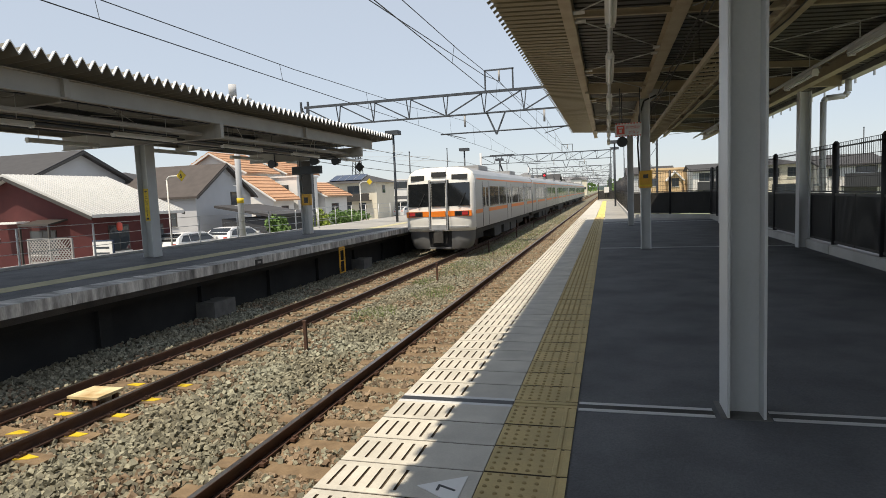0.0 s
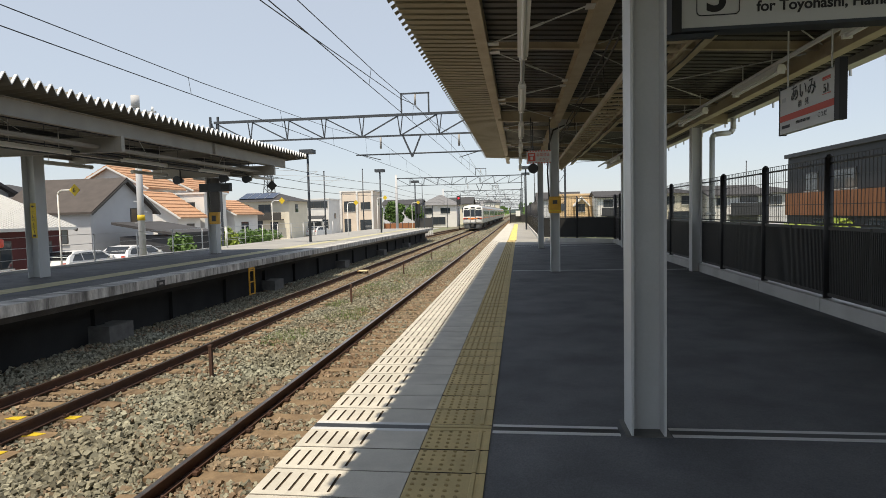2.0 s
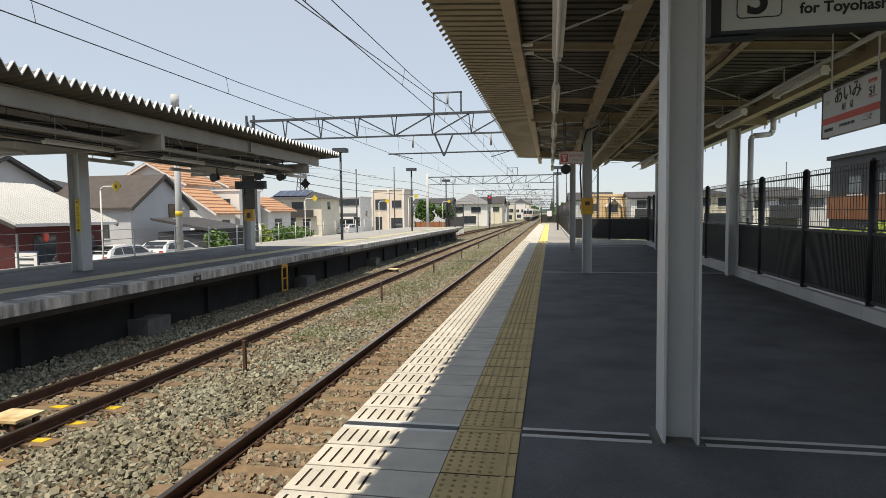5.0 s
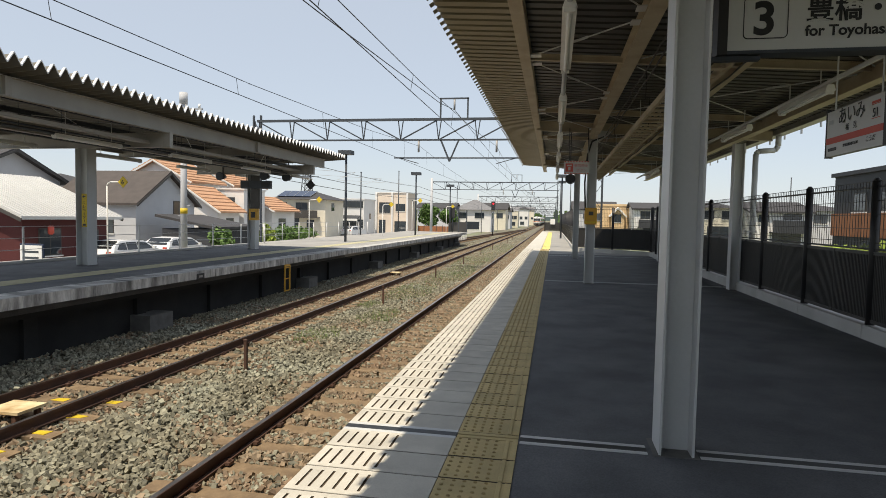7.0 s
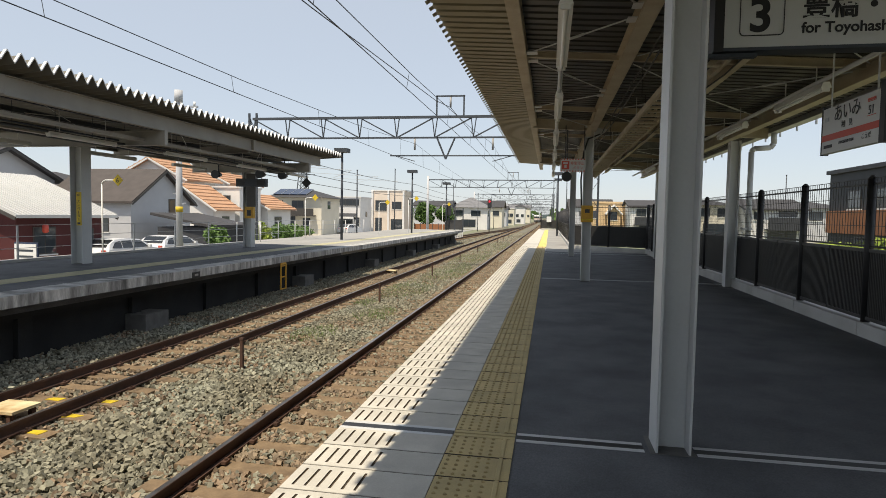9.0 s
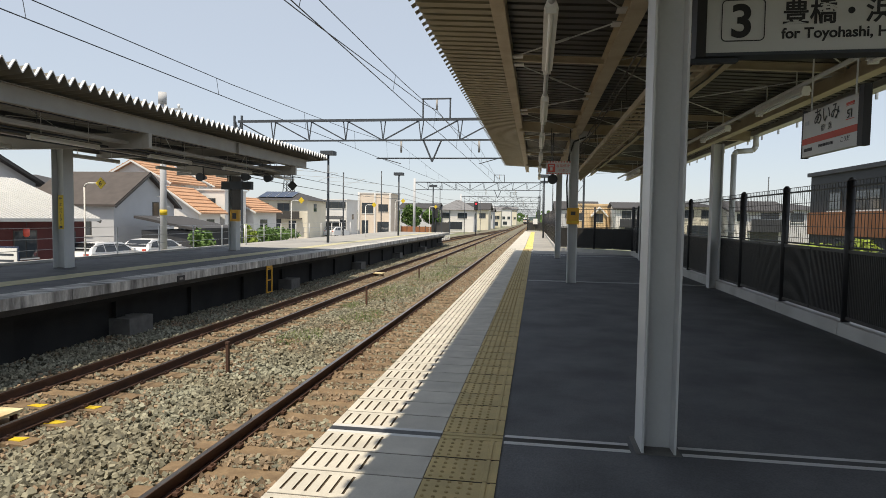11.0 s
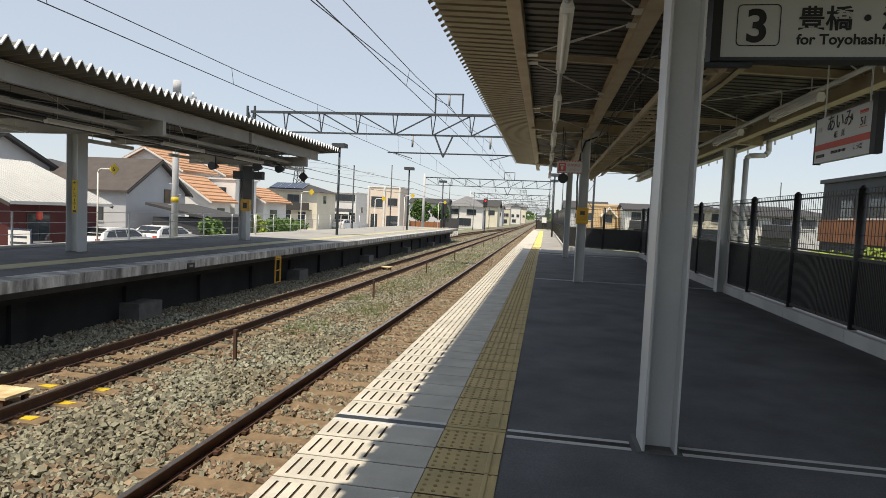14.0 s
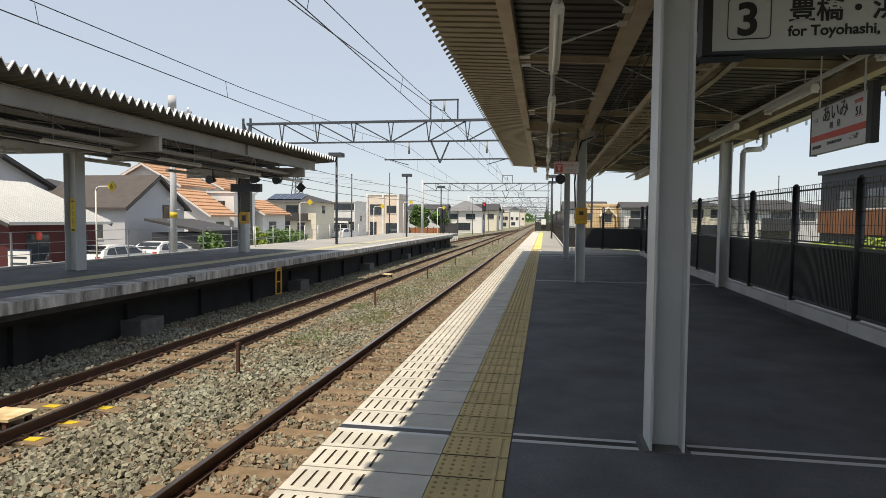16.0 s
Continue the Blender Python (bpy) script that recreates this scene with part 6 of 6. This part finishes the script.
leaf_cloud("bush", -17.2, 31.9, -1.4, 0.9, 1.9, 1500, 0.12, "leaf", 1, "green leafy bush behind the railing")
leaf_cloud("bush", -17.6, 37.6, -1.4, 0.7, 2.2, 1400, 0.12, "leaf_bright", 2, "bright yellow green conical shrub")
leaf_cloud("bush", -20.5, 47.5, -1.4, 1.5, 1.7, 1500, 0.14, "leaf", 3, "low green garden hedge before a house")
leaf_cloud("bush", -24.0, 58.0, -1.4, 1.6, 1.6, 1200, 0.14, "leaf", 4, "low green garden hedge before a house")
leaf_cloud("tree", -19.6, 101, -1.4, 1.8, 3.0, 2600, 0.25, "leaf", 5, "green leafy tree behind the platform end", "tree", 1.6)
leaf_cloud("tree", -16.6, 103, -1.4, 1.7, 2.7, 2400, 0.25, "leaf", 6, "green leafy tree behind the platform end", "tree", 1.6)
leaf_cloud("bush", 11.2, 22.5, -0.4, 1.3, 1.3, 1500, 0.12, "leaf_bright", 7, "green shrub before the dark house")
leaf_cloud("bush", 11.5, 30.0, -0.4, 1.2, 0.9, 900, 0.1, "leaf_bright", 8, "low green shrub behind the fence")
tufts("verge_grass", 12.0, 26.0, 5.5, 14.0, 9000, 0.35, M["grass"], 77, -0.4, "rough grass behind the fence")

# net fence, board and lattice before the red house
nb = thing("notice_board", (-15.85, 17.5, -1.4), "white notice board with a purple edge on posts", "notice board")
part("panel", box(B(), -0.42, 0.42, -0.03, 0.03, 0.55, 1.6), M["white"], nb)
part("border", box(B(), -0.46, 0.46, 0.0, 0.05, 0.5, 1.66), M["solar"], nb)
for x in (-0.35, 0.35):
    part("post", box(B(), x - 0.04, x + 0.04, 0.05, 0.1, 0, 1.6), M["galv"], nb)
for z in (0.75, 0.95, 1.15, 1.35):
    part("writing_bar", box(B(), -0.34, 0.3, -0.036, -0.03, z, z + 0.07), M["mast"], nb)
vp = thing("pylon", (-76.0, 180.0, -1.4), "distant grey lattice transmission tower", "pylon")
for sx in (-1, 1):
    for sy in (-1, 1):
        part("leg", beamx(B(), (sx * 2.2, sy * 2.2, 0), (sx * 0.4, sy * 0.4, 22), 0.2), M["mast"], vp)
for i in range(9):
    w0, w1, z0 = 2.2 - 0.2 * i, 2.0 - 0.2 * i, 2.4 * i
    for s in (-1, 1):
        part("brace", beamx(B(), (-w0, s * w0, z0), (w1, s * w1, z0 + 2.4), 0.12), M["mast"], vp)
        part("brace", beamx(B(), (w0, s * w0, z0), (-w1, s * w1, z0 + 2.4), 0.12), M["mast"], vp)
for z, w in ((15, 4.0), (18, 3.4), (21, 2.8)):
    part("crossarm", beamx(B(), (-w, 0, z), (w, 0, z), 0.18), M["mast"], vp)

# far woods and hills
bm = B()
rng = random.Random(9)
for i in range(90):
    x, y = rng.uniform(-160, 200), rng.uniform(430, 640)
    if -14 < x < 6 and y < 560:
        continue
    w, h = rng.uniform(4, 11), rng.uniform(4, 10)
    for _ in range(26):
        c = Vector((x + rng.uniform(-w, w), y + rng.uniform(-4, 4), -1.2 + h * rng.random() ** 0.7))
        s = rng.uniform(0.8, 1.8)
        v = [bm.verts.new(c + Vector((s * math.cos(k * 1.2566 + c.x), rng.uniform(-0.6, 0.6), s * math.sin(k * 1.2566 + c.x)))) for k in range(5)]
        bm.faces.new(v)
tagged(part("far_woods", bm, M["leaf"]), "hazy green woods at the end of the line", "woods", "", "stuff")
for i in range(26):
    x = -240 + 19 * i + rng.uniform(-6, 6)
    y = rng.uniform(250, 420)
    if -30 < x < 20:
        continue
    w, h = rng.uniform(7, 12), rng.uniform(4.2, 6.5)
    house(x, x + w, y, y + 9, -1.2, h, rng.uniform(1.2, 2.2), rng.choice(("x", "hip", "y")), rng.choice(("wall_white", "wall_cream", "wall_grey", "wall_beige")),
          rng.choice(("roof_dark", "roof_grey", "roof_tile")), "distant two storey house among others", (("y", x + w * 0.3, 1.6, 1.4, 1.2), ("y", x + w * 0.7, 1.6, 1.4, 1.2)), 0.5)
bm = B()
pr = [(-1500, -1.4)] + [(-1500 + 100 * i, 18 + 26 * noise.noise((i * 0.37, 3.1, 0)) + 12 * noise.noise((i * 1.1, 7.0, 0))) for i in range(31)] + [(1500, -1.4)]
prism(bm, pr, "y", 1700, 1760)
structure("backdrop", bm, M["hill"], "pale distant hills")

# siding that joins the far track, with its white mesh fence
sd = thing("siding_track", (-7.4, 100, SLEEPER_TOP), "rusty siding rails joining the far track", "railway track", "tracks", "structure")
for off in (-0.566, 0.566):
    bm = B()
    for a, b in (((-9.6, 64), (-8.9, 84)), ((-8.9, 84), (-7.2, 112)), ((-7.2, 112), (-5.6, 146))):
        beamx(bm, (a[0] + off, a[1], RAIL - 0.07), (b[0] + off, b[1], RAIL - 0.07), 0.07, 0.14)
    part("rail", bm, M["rail"], sd, at=Matrix.Translation((7.4, -100, -SLEEPER_TOP)))
slp = mesh_of("sleeper", box(B(), -1.0, 1.0, -0.12, 0.12, -0.14, -0.01), M["sleeper"])
for i in range(110):
    y = 64 + 0.7 * i
    cx = -9.6 + 0.035 * (y - 64) if y < 84 else -8.9 + 0.0607 * (y - 84) if y < 112 else -7.2 + 0.047 * (y - 112)
    piece("sleeper", slp, sd, (cx + 7.4, y - 100, 0))
structure("siding_bed", box(B(), -11.2, -8.44, 63.2, 150, -1.5, BED - 0.02), M["ballast"], "gravel bed of the siding")
mf = thing("mesh_fence", (-9.4, 64.5, -1.4), "pale grey mesh fence beside the siding", "fence")
for i in range(6):
    part("post", box(B(), -0.03, 0.03, i * 2.0 - 0.03, i * 2.0 + 0.03, 0, 2.2), M["frame_white"], mf)
for i in range(40):
    part("wire", box(B(), -0.008, 0.008, i * 0.25, i * 0.25 + 0.02, 0.1, 2.1), M["frame_white"], mf)
for z in (0.1, 1.1, 2.1):
    part("rail", box(B(), -0.015, 0.015, 0, 10, z, z + 0.03), M["frame_white"], mf)
# slim poles along the line
for i, (x, y, h) in enumerate(((-13.6, 57.0, 7.2), (-12.5, 86.0, 7.4), (-12.0, 112.0, 7.0), (3.2, 74.0, 7.4), (3.8, 96.0, 7.2), (-11.6, 140.0, 7.0), (22.5, 60.0, 7.0), (-12.8, 43.0, 6.0))):
    pl = thing("line_pole", (x, y, -1.4), "slim grey steel pole beside the line", "pole", "line poles")
    part("shaft", tube(B(), (0, 0, 0), (0, 0, h), 0.06, 0.045, 8), M["mast"], pl)
    part("cap", tube(B(), (0, 0, h), (0, 0, h + 0.06), 0.06, n=8), M["mast"], pl)


def motions():
    for k, ob in enumerate(train):
        walk(ob, [(t, pose(FAR, 24.0 + 31.5 * t + 20.0 * k, RAIL)) for t in (0.0, 4.0, 8.0, 12.0, 16.0)])


motions()
